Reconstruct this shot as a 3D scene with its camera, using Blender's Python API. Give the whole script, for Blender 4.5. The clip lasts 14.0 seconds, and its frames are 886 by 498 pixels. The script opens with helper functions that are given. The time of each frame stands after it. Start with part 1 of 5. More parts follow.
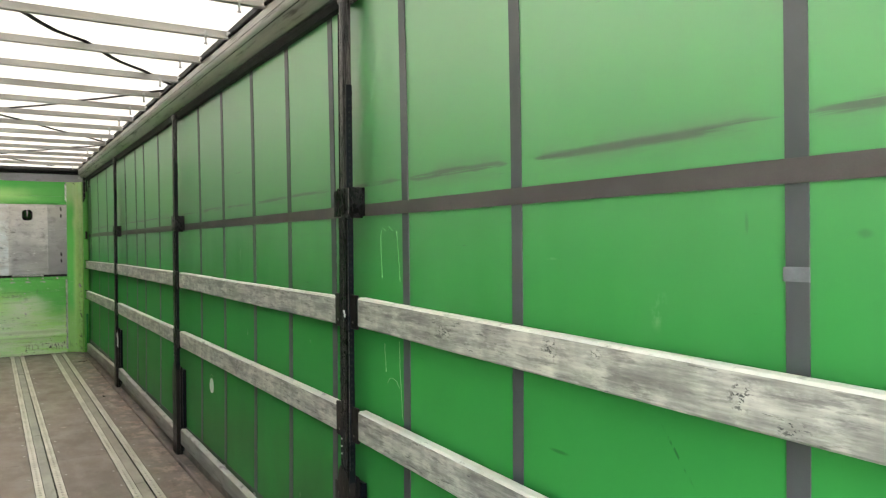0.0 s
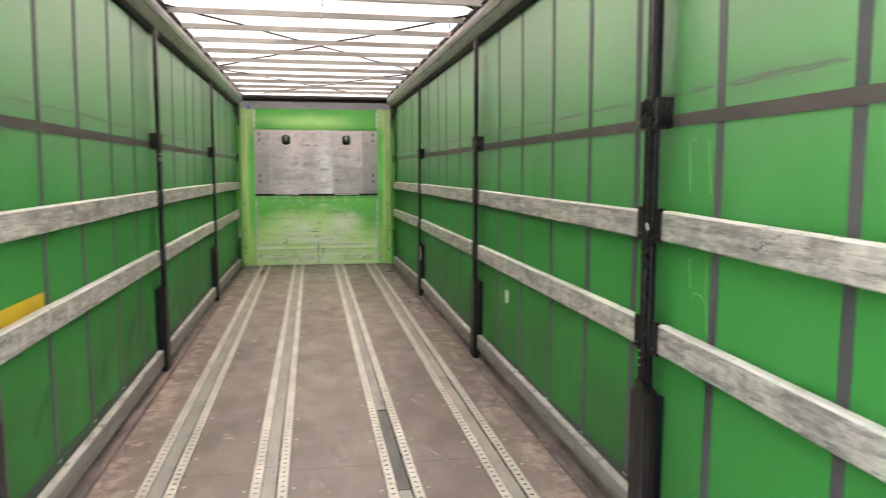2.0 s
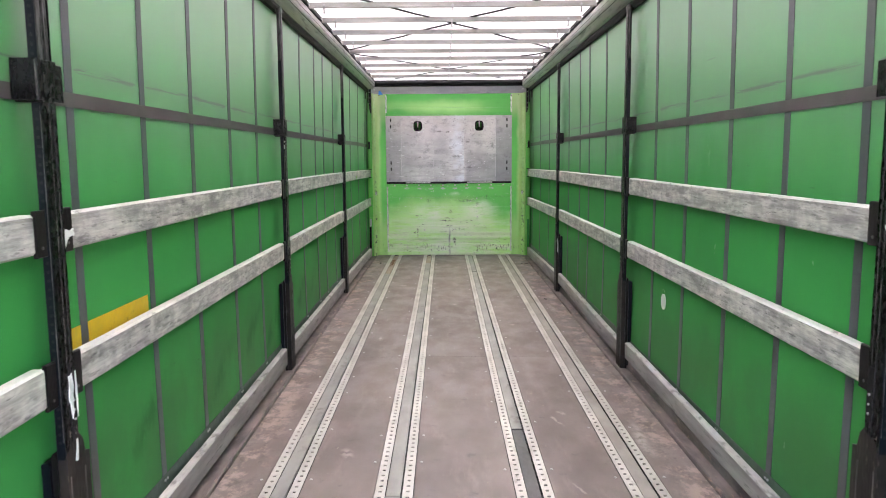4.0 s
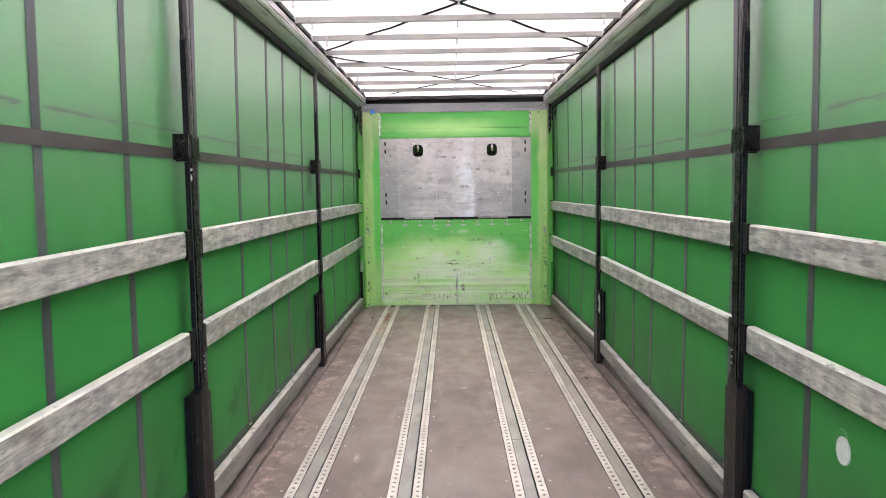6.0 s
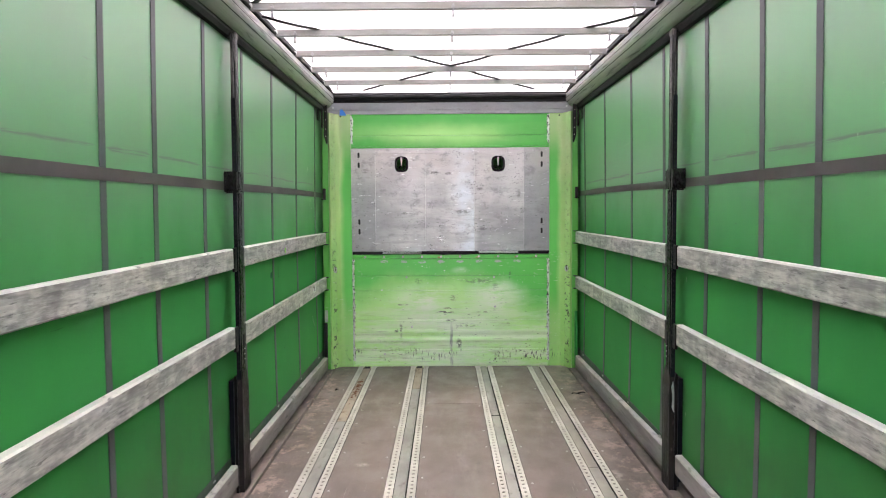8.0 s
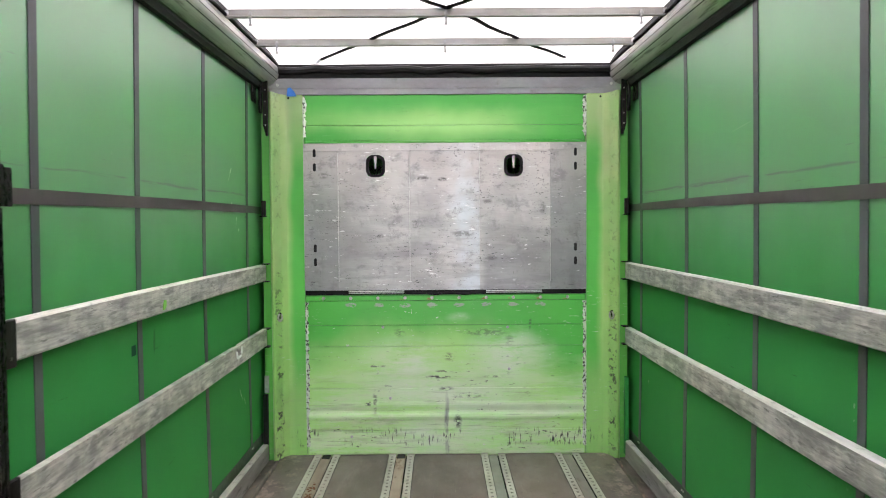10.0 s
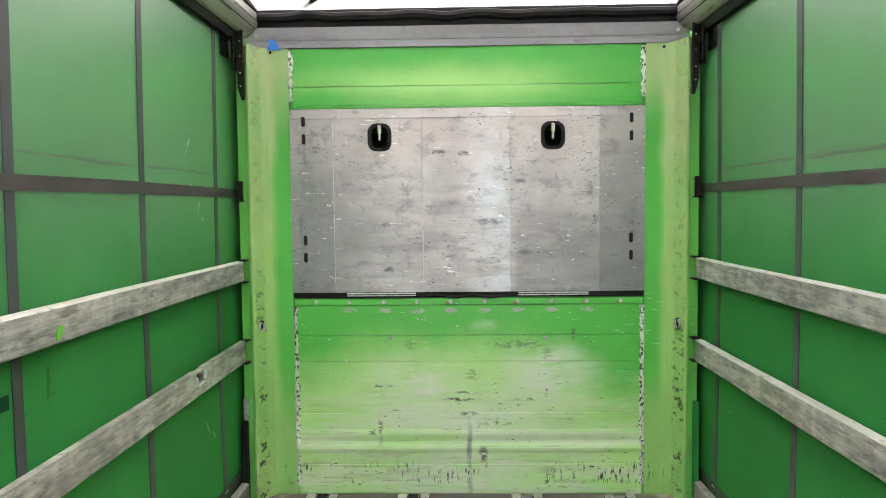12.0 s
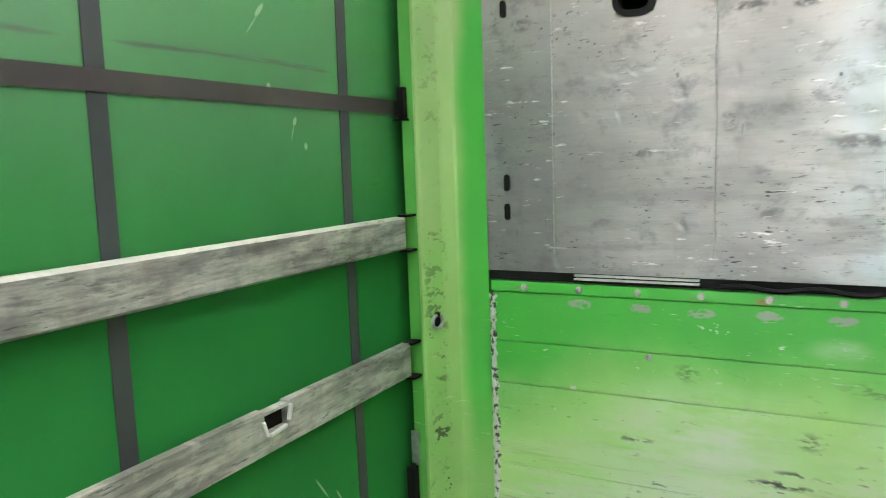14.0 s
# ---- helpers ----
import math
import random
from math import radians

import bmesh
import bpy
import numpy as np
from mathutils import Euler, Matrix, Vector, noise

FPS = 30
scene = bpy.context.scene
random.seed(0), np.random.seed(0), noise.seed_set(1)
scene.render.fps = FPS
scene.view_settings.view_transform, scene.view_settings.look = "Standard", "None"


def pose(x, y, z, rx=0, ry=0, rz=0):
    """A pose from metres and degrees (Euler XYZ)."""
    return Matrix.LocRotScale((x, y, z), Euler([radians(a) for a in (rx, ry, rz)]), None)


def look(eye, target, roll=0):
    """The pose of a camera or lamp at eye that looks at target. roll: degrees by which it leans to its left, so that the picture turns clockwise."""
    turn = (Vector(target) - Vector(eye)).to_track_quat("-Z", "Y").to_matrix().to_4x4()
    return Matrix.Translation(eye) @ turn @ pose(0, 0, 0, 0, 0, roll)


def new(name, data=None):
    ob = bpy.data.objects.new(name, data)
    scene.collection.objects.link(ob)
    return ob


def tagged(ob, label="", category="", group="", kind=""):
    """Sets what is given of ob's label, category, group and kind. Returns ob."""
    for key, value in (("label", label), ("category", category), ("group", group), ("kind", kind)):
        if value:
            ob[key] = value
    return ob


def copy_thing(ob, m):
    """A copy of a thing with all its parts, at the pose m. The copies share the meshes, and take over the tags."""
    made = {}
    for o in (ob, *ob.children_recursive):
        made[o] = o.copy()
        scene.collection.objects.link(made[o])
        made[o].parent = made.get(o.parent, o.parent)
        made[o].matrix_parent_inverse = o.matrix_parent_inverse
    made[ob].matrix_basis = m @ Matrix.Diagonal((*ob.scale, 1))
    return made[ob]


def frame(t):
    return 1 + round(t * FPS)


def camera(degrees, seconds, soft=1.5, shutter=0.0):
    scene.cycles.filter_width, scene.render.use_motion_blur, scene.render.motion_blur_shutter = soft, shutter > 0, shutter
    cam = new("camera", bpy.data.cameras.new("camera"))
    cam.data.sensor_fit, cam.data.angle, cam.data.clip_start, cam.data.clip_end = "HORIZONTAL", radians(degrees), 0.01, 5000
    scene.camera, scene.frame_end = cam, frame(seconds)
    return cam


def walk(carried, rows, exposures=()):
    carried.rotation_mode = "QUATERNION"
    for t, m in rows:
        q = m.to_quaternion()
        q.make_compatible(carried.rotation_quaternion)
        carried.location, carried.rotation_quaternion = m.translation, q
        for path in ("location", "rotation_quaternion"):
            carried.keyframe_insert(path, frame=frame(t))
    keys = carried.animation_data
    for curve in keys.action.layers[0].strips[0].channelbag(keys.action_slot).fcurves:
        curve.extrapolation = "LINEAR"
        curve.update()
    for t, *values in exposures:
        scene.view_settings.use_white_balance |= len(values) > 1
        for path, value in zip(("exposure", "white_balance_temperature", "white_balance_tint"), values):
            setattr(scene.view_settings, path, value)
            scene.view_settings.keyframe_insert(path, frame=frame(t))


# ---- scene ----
cam = camera(62.1, 14.0, soft=1.0, shutter=0.25)
PATH = [
    (0, (0.01, 0.112, 1.566), (1.059, 1.815, 1.549), -0.5),
    (0.5, (0.027, 0.119, 1.548), (1.152, 1.77, 1.456), 0.1),
    (1, (0.036, 0.121, 1.544), (1.142, 1.784, 1.43), 0.5),
    (1.5, (-0.009, 0.098, 1.515), (0.836, 1.906, 1.381), 1.0),
    (2, (-0.095, 0.098, 1.499), (0.254, 2.056, 1.292), 0.1),
    (2.5, (-0.11, 0.109, 1.498), (-0.041, 2.09, 1.236), -0.6),
    (2.7, (-0.11, 0.122, 1.504), (-0.083, 2.102, 1.23), -0.6),
    (4.8, (-0.058, 1.401, 1.497), (-0.081, 3.389, 1.278), -0.6),
    (5, (-0.057, 1.614, 1.498), (-0.088, 3.602, 1.283), -0.7),
    (5.5, (-0.083, 2.15, 1.531), (-0.109, 4.141, 1.342), -0.7),
    (6, (-0.065, 2.721, 1.538), (-0.088, 4.714, 1.371), -0.8),
    (6.5, (-0.08, 3.262, 1.542), (-0.1, 5.257, 1.394), -0.7),
    (7, (-0.05, 3.868, 1.533), (-0.065, 5.863, 1.399), -0.6),
    (7.5, (-0.061, 4.442, 1.556), (-0.072, 6.438, 1.433), -0.5),
    (8, (-0.055, 5.045, 1.573), (-0.061, 7.042, 1.464), -0.4),
    (8.2, (-0.046, 5.285, 1.564), (-0.05, 7.282, 1.462), -0.3),
    (10.3, (-0.041, 7.568, 1.628), (-0.031, 9.566, 1.556), -0.4),
    (10.5, (-0.016, 7.744, 1.623), (-0.01, 9.742, 1.544), -0.4),
    (11, (-0.008, 8.069, 1.652), (-0.006, 10.067, 1.565), -0.5),
    (11.5, (-0.033, 8.239, 1.65), (-0.041, 10.236, 1.546), -0.6),
    (12, (-0.039, 8.326, 1.643), (-0.087, 10.322, 1.522), -0.6),
    (12.5, (0.016, 8.549, 1.609), (-0.081, 10.541, 1.47), -0.6),
    (13, (0.104, 8.997, 1.61), (-0.231, 10.961, 1.442), -1.0),
    (13.5, (0.07, 9.564, 1.595), (-0.532, 11.461, 1.392), -1.7),
    (14, (0.049, 10.176, 1.536), (-0.877, 11.931, 1.292), -2.0),
]
EXPOSURES = [(0.0, 4.20, 7700, 6), (0.6, 4.44, 7700, 12), (1.1, 4.42, 7800, 13), (1.5, 4.34, 8000, 16), (2.0, 4.48, 7800, 19), (2.5, 4.65, 6900, 20), (5.0, 4.67, 6800, 23), (6.5, 4.82, 6900, 22), (8.0, 4.82, 6800, 21), (11.0, 4.79, 7000, 15), (12.5, 4.84, 7200, 12), (13.5, 4.87, 7100, 9), (14.0, 4.88, 7000, 6)]
walk(cam, [(t, look(eye, target, roll)) for t, eye, target, roll in PATH], EXPOSURES)


# ---- light: bright hazy daylight above the tarpaulin and at the open rear ----
world = bpy.data.worlds.new("sky")
scene.world = world
world.use_nodes = True
wn = world.node_tree.nodes
sky = wn.new("ShaderNodeTexSky")
sky.sky_type, sky.sun_disc = "NISHITA", False
sky.sun_elevation, sky.sun_rotation = radians(70), radians(9)
sky.dust_density, sky.air_density = 4.0, 1.0
wn["Background"].inputs["Strength"].default_value = 0.15
world.node_tree.links.new(sky.outputs[0], wn["Background"].inputs["Color"])
sun = new("sun", bpy.data.lights.new("sun", "SUN"))
sun.data.energy, sun.data.angle, sun.data.color = 0.95, radians(10), (1.0, 0.95, 0.88)
sun.matrix_world = look((0.6, 4, 11), (0, 0, 0))

# ---- measures ----
Y_REAR, Y_FRONT = -1.1, 12.51
FABRIC_X = 1.29
SLAT_X = 1.25
POSTS = (2.855, 6.055, 9.245)
FLOOR_Z = -0.035
STRAPS = (-0.45, 0.14, 0.938, 1.80, 2.463, 3.12, 3.675, 4.255, 4.89, 5.51, 6.295, 7.005, 7.725, 8.205, 8.86, 9.6, 10.396, 11.272, 12.165)
LEFT_STRAPS = (-0.45, 0.14, 0.938, 1.80, 2.49, 3.123, 3.71, 4.285, 4.92, 5.53, 6.31, 7.028, 7.73, 8.217, 8.86, 9.575, 10.36, 11.22, 12.10)
RAILS = (-0.852, -0.322, 0.330, 0.858)


# ---- materials ----
class Nodes:
    """Short-hand for one node material."""

    def __init__(self, name):
        self.m = bpy.data.materials.new(name)
        self.m.use_nodes = True
        self.t = self.m.node_tree
        self.b = self.t.nodes["Principled BSDF"]
        self.pos = self.node("ShaderNodeNewGeometry").outputs["Position"]

    def node(self, kind, **values):
        n = self.t.nodes.new(kind)
        for k, v in values.items():
            if k == "op":
                n.operation = v
            elif k == "blend":
                n.data_type, n.blend_type = "RGBA", v
        return n

    def link(self, a, b):
        self.t.links.new(a, b)

    def put(self, socket, value):
        if isinstance(value, bpy.types.NodeSocket):
            self.link(value, socket)
        elif isinstance(value, tuple) and len(value) == 3 and socket.type == "RGBA":
            socket.default_value = (*value, 1)
        else:
            socket.default_value = value

    def scaled(self, scale, shift=(0, 0, 0)):
        n = self.node("ShaderNodeMapping")
        self.link(self.pos, n.inputs["Vector"])
        n.inputs["Scale"].default_value, n.inputs["Location"].default_value = scale, shift
        return n.outputs[0]

    def noise(self, scale, detail=4, rough=0.55, shift=(0, 0, 0)):
        """Noise whose grain is given per metre along x, y and z."""
        n = self.node("ShaderNodeTexNoise")
        self.link(self.scaled(scale if isinstance(scale, tuple) else (scale,) * 3, shift), n.inputs["Vector"])
        n.inputs["Scale"].default_value, n.inputs["Detail"].default_value, n.inputs["Roughness"].default_value = 1, detail, rough
        return n.outputs[0]

    def ramp(self, value, low, high, to0=0.0, to1=1.0):
        n = self.node("ShaderNodeMapRange")
        n.interpolation_type = "SMOOTHSTEP"
        self.link(value, n.inputs[0])
        for i, v in enumerate((low, high, to0, to1)):
            n.inputs[i + 1].default_value = v
        return n.outputs[0]

    def math(self, op, a, b=0.0):
        n = self.node("ShaderNodeMath", op=op)
        self.put(n.inputs[0], a), self.put(n.inputs[1], b)
        return n.outputs[0]

    def mix(self, f, a, b, blend="MIX"):
        n = self.node("ShaderNodeMix", blend=blend)
        self.put(n.inputs[0], f), self.put(n.inputs[6], a), self.put(n.inputs[7], b)
        return n.outputs[2]

    def axis(self):
        n = self.node("ShaderNodeSeparateXYZ")
        self.link(self.pos, n.inputs[0])
        return n.outputs

    def spot(self, u, v, cu, cv, wu, wv, soft=0.5):
        """A soft oval stain of half sizes wu, wv about a place on two coordinates."""
        a = self.math("DIVIDE", self.math("SUBTRACT", u, cu), wu)
        b = self.math("DIVIDE", self.math("SUBTRACT", v, cv), wv)
        d = self.math("SQRT", self.math("ADD", self.math("MULTIPLY", a, a), self.math("MULTIPLY", b, b)))
        return self.ramp(d, 1 - soft, 1, 1, 0)

    def wave(self, scale, amount, shift=(0, 0, 0)):
        """A random offset of up to about amount metres."""
        return self.math("MULTIPLY", self.math("SUBTRACT", self.noise(scale, 3, 0.6, shift), 0.5), amount * 2)

    def over(self, color, mask, amount, paint):
        return self.mix(self.math("MULTIPLY", mask, amount), color, paint)

    def all(self, first, *masks):
        for m in masks:
            first = self.math("MULTIPLY", first, m)
        return first

    def bump(self, height, strength, distance=0.01):
        n = self.node("ShaderNodeBump")
        n.inputs["Strength"].default_value, n.inputs["Distance"].default_value = strength, distance
        self.link(height, n.inputs["Height"])
        self.link(n.outputs[0], self.b.inputs["Normal"])

    def done(self, color, rough, metal=0.0, specular=0.5):
        self.put(self.b.inputs["Base Color"], color)
        self.put(self.b.inputs["Roughness"], rough)
        self.put(self.b.inputs["Metallic"], metal)
        self.b.inputs["Specular IOR Level"].default_value = specular
        return self.m


def worn(name, c1, c2, scale, rough, metal=0.0, dirt=None, dirt_scale=None, dirt_at=(0.6, 0.75), bump=0.15, specular=0.5, fine=None):
    """A surface of two tones with grain and dirt."""
    n = Nodes(name)
    s = scale if isinstance(scale, tuple) else (scale,) * 3
    a = n.noise(s, 5)
    color = n.mix(n.ramp(a, 0.3, 0.7), c1, c2)
    f = n.noise(fine or tuple(v * 9 for v in s), 3, 0.6, (3, 5, 7))
    color = n.mix(0.35, color, n.mix(f, (0.55, 0.55, 0.55), (1.35, 1.35, 1.35)), "MULTIPLY")
    if dirt:
        d = n.noise(dirt_scale or tuple(v * 2.3 for v in s), 6, 0.65, (11, 2, 5))
        color = n.mix(n.ramp(d, *dirt_at), color, dirt)
    n.bump(f, bump, 0.004)
    return n.done(color, n.ramp(f, 0.2, 0.8, rough - 0.08, rough + 0.1), metal, specular)


def curtain_material():
    """Smooth green PVC cloth: almost plain, with dark rub lines just above the band."""
    n = Nodes("green_pvc_fabric")
    x, y, z = n.axis()
    tone = n.noise((0.5, 0.6, 0.9), 2, 0.4)
    color = n.mix(n.ramp(tone, 0.25, 0.75), (0.0275, 0.250, 0.057), (0.0340, 0.284, 0.065))
    color = n.mix(0.5, color, n.mix(n.noise((1.5, 2.6, 1.8), 5, 0.5, (2, 7, 3)), (0.78, 0.78, 0.78), (1.22, 1.22, 1.22)), "MULTIPLY")
    # long soft rub marks left by loads, one in each bay between two straps
    tag = n.node("ShaderNodeAttribute")
    tag.attribute_name = "rub"
    rub = tag.outputs["Fac"]
    line = n.math("SUBTRACT", n.math("SUBTRACT", z, n.math("MULTIPLY", y, 0.0012)), n.wave((0.5, 1.6, 0.1), 0.016))
    away = n.math("ABSOLUTE", n.math("SUBTRACT", line, 1.797))
    core = n.ramp(n.math("SUBTRACT", away, n.math("MULTIPLY", rub, 0.014)), -0.008, 0.003, 1, 0)
    wide = n.ramp(n.math("SUBTRACT", away, n.math("MULTIPLY", rub, 0.050)), -0.045, 0.010, 1, 0)
    grit = n.ramp(n.noise((2, 3.2, 95), 5, 0.68), 0.40, 0.52)
    color = n.over(color, n.all(wide, n.ramp(rub, 0.05, 0.6), n.ramp(n.noise((2, 4, 22), 5, 0.65, (1, 6, 4)), 0.36, 0.62)), 0.50, (0.055, 0.085, 0.048))
    color = n.over(color, n.all(core, n.ramp(rub, 0.02, 0.35), grit), 0.97, (0.028, 0.040, 0.027))
    # darker, duller lower part along the middle of the trailer, with a ragged upper edge
    low_tone = n.all(n.ramp(n.math("ADD", z, n.wave((1, 1.3, 1.6), 0.28, (8, 3, 1))), 0.35, 0.85, 1, 0), n.ramp(n.noise((1, 2.4, 1.8), 5, 0.6, (3, 3, 6)), 0.28, 0.60, 0.35, 1.0), n.ramp(y, 2.2, 3.2), n.ramp(y, 9.0, 10.2, 1, 0))
    color = n.over(color, low_tone, 0.55, (0.050, 0.112, 0.045))
    # a few fine rubs: short dark strokes and pale scratches
    stroke = n.ramp(n.noise((2, 5, 60), 3, 0.6, (4, 9, 1)), 0.715, 0.765)
    color = n.over(color, stroke, 0.4, (0.02, 0.07, 0.02))
    bend = n.math("ADD", y, n.wave((1, 2, 3), 0.03))
    fleck = n.all(n.ramp(n.noise((2, 30, 12), 2, 0.5, (7, 3, 8)), 0.775, 0.80), n.ramp(n.noise((1, 0.9, 0.9), 2), 0.5, 0.6))
    color = n.over(color, fleck, 0.55, (0.42, 0.55, 0.38))
    left, right = n.ramp(x, -0.1, 0.0, 1, 0), n.ramp(x, 0.0, 0.1)
    for cy, cz, wy, wz, lean, amount in ((11.735, 1.942, 0.012, 0.024, 0.8, 0.95), (11.703, 1.900, 0.005, 0.030, 0.9, 0.6), (11.757, 1.746, 0.011, 0.012, 0.0, 0.95), (11.860, 1.655, 0.010, 0.016, 0.3, 0.9), (11.848, 1.622, 0.004, 0.026, 0.3, 0.55), (11.905, 1.585, 0.010, 0.013, 0.0, 0.9), (11.885, 0.55, 0.006, 0.05, -0.7, 0.6), (11.97, 0.49, 0.006, 0.03, -0.6, 0.55), (11.21, 2.38, 0.02, 0.006, 0.0, 0.3)):
        across = n.math("SUBTRACT", y, n.math("MULTIPLY", n.math("SUBTRACT", z, cz), lean))
        color = n.over(color, n.all(n.spot(across, z, cy, cz, wy, wz), left), amount, (0.58, 0.70, 0.50))
    square = n.all(n.ramp(n.math("ABSOLUTE", n.math("SUBTRACT", y, 10.299)), 0.021, 0.024, 1, 0), n.ramp(n.math("ABSOLUTE", n.math("SUBTRACT", z, 1.105)), 0.020, 0.023, 1, 0), left)
    color = n.over(color, square, 0.97, (0.001, 0.060, 0.028))
    # diagonal smears low on the left curtain, extra ones darkening it further
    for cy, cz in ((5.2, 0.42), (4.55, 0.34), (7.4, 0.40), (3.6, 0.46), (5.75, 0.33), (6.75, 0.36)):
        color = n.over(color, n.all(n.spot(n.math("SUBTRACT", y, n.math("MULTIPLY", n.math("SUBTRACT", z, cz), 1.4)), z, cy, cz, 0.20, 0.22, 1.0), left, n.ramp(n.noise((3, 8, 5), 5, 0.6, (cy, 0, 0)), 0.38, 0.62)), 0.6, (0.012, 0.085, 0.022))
    color = n.over(color, n.all(n.spot(bend, z, 10.52, 1.11, 0.016, 0.07), left), 0.5, (0.02, 0.09, 0.02))
    sweep = n.math("SUBTRACT", z, n.math("MULTIPLY", n.math("SUBTRACT", y, 10.6), -0.10))
    for cz, cy, wy in ((2.035, 10.55, 0.14), (2.10, 10.40, 0.08)):
        color = n.over(color, n.all(n.spot(y, sweep, cy, cz, wy, 0.003), right), 0.25, (0.45, 0.55, 0.38))
    slope = n.math("SUBTRACT", y, n.math("MULTIPLY", n.math("SUBTRACT", z, 1.09), 0.75))
    color = n.over(color, n.all(n.spot(slope, z, 1.225, 1.09, 0.007, 0.075, 0.9), right, n.ramp(n.noise((9, 60, 30), 4), 0.40, 0.55)), 0.6, (0.012, 0.06, 0.02))
    for cy, cz, wy, wz in ((1.62, 1.004, 0.05, 0.008), (1.048, 1.60, 0.006, 0.03), (0.82, 1.576, 0.02, 0.012), (4.55, 2.0, 0.10, 0.006)):
        color = n.over(color, n.all(n.spot(bend, z, cy, cz, wy, wz, 0.8), right), 0.5, (0.012, 0.07, 0.02))
    for cy, cz, wy, wz in ((4.55, 1.53, 0.04, 0.11), (1.28, 1.40, 0.03, 0.05), (4.29, 1.89, 0.03, 0.05), (1.27, 1.43, 0.02, 0.035), (1.65, 1.52, 0.03, 0.006)):
        color = n.over(color, n.all(n.spot(bend, z, cy, cz, wy, wz, 0.9), right, n.ramp(n.noise((9, 40, 30), 4), 0.42, 0.7)), 0.38, (0.40, 0.50, 0.34))
    n.done(color, 0.55, 0, 0.1)
    # gloss rises with height, so the roof's sheen stays on the upper part
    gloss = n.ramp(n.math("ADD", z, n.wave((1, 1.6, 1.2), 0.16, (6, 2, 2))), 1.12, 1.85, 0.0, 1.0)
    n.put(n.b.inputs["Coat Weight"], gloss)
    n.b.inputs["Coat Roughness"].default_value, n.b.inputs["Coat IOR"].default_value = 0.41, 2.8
    return n.m


def wall_paint():
    """Pale lime paint with a darker green sprayed over it round the cover plate and along the edges, scraped by loads."""
    n = Nodes("lime_paint_oversprayed")
    x, y, z = n.axis()
    ax = n.math("ABSOLUTE", x)
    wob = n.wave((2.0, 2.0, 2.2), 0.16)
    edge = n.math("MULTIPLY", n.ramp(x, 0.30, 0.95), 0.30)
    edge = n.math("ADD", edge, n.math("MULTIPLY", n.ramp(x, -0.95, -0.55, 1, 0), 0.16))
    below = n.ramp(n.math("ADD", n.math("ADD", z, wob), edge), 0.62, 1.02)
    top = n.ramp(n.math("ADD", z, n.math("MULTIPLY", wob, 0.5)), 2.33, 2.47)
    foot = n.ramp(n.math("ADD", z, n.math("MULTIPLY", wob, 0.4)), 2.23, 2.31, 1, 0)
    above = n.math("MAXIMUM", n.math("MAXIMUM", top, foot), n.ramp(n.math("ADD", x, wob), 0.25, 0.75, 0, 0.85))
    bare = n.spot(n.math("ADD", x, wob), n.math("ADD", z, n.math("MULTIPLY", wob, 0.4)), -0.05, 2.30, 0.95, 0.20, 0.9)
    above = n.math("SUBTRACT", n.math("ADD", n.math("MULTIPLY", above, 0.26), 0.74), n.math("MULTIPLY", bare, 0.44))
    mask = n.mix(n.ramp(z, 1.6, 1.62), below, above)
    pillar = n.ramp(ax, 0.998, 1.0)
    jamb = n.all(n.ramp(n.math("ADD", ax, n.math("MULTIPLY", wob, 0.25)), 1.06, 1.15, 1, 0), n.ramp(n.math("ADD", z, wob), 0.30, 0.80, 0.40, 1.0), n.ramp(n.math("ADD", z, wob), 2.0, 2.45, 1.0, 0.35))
    # outermost pillar face darkened, as it turns away from the light
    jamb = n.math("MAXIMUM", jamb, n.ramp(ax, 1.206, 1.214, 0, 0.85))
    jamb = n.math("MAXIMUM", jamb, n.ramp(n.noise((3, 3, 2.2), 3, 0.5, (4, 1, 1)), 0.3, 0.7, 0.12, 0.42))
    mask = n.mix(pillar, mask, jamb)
    # green set lighter low and darker high, offsetting the roof's light
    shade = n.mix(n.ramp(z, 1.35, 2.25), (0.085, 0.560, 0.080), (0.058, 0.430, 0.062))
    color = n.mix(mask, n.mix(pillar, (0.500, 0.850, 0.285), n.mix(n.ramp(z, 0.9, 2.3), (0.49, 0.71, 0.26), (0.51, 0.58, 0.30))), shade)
    color = n.mix(0.5, color, n.mix(n.noise((5, 5, 7), 4), (0.86, 0.86, 0.86), (1.12, 1.12, 1.12)), "MULTIPLY")
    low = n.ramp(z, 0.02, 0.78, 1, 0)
    board = n.ramp(ax, 0.985, 0.99, 1, 0)
    # chalky rubbing and long smears towards the floor
    rubbed = n.all(n.ramp(n.noise((1.8, 2, 9), 5, 0.65, (8, 8, 3)), 0.40, 0.60), n.ramp(n.math("ADD", z, wob), 0.25, 0.80, 1, 0), board)
    color = n.over(color, rubbed, 0.8, (0.72, 0.83, 0.58))
    # broad bleached places, whitened further to stand in for light low down
    for cx, cz, wx, wz, amount in ((-0.32, 0.60, 0.42, 0.26, 0.9), (0.42, 0.66, 0.40, 0.26, 0.95), (0.02, 0.40, 0.85, 0.26, 0.8), (0.0, 0.10, 1.0, 0.20, 0.75), (0.10, 0.95, 0.12, 0.06, 0.35)):
        m = n.all(n.spot(n.math("ADD", x, wob), n.math("ADD", z, n.math("MULTIPLY", wob, 0.6)), cx, cz, wx, wz, 1.0), n.ramp(n.noise((4, 3, 16), 6, 0.68, (cx, 1, cz)), 0.30, 0.58))
        color = n.over(color, n.all(m, board), amount, (0.80, 0.89, 0.70))
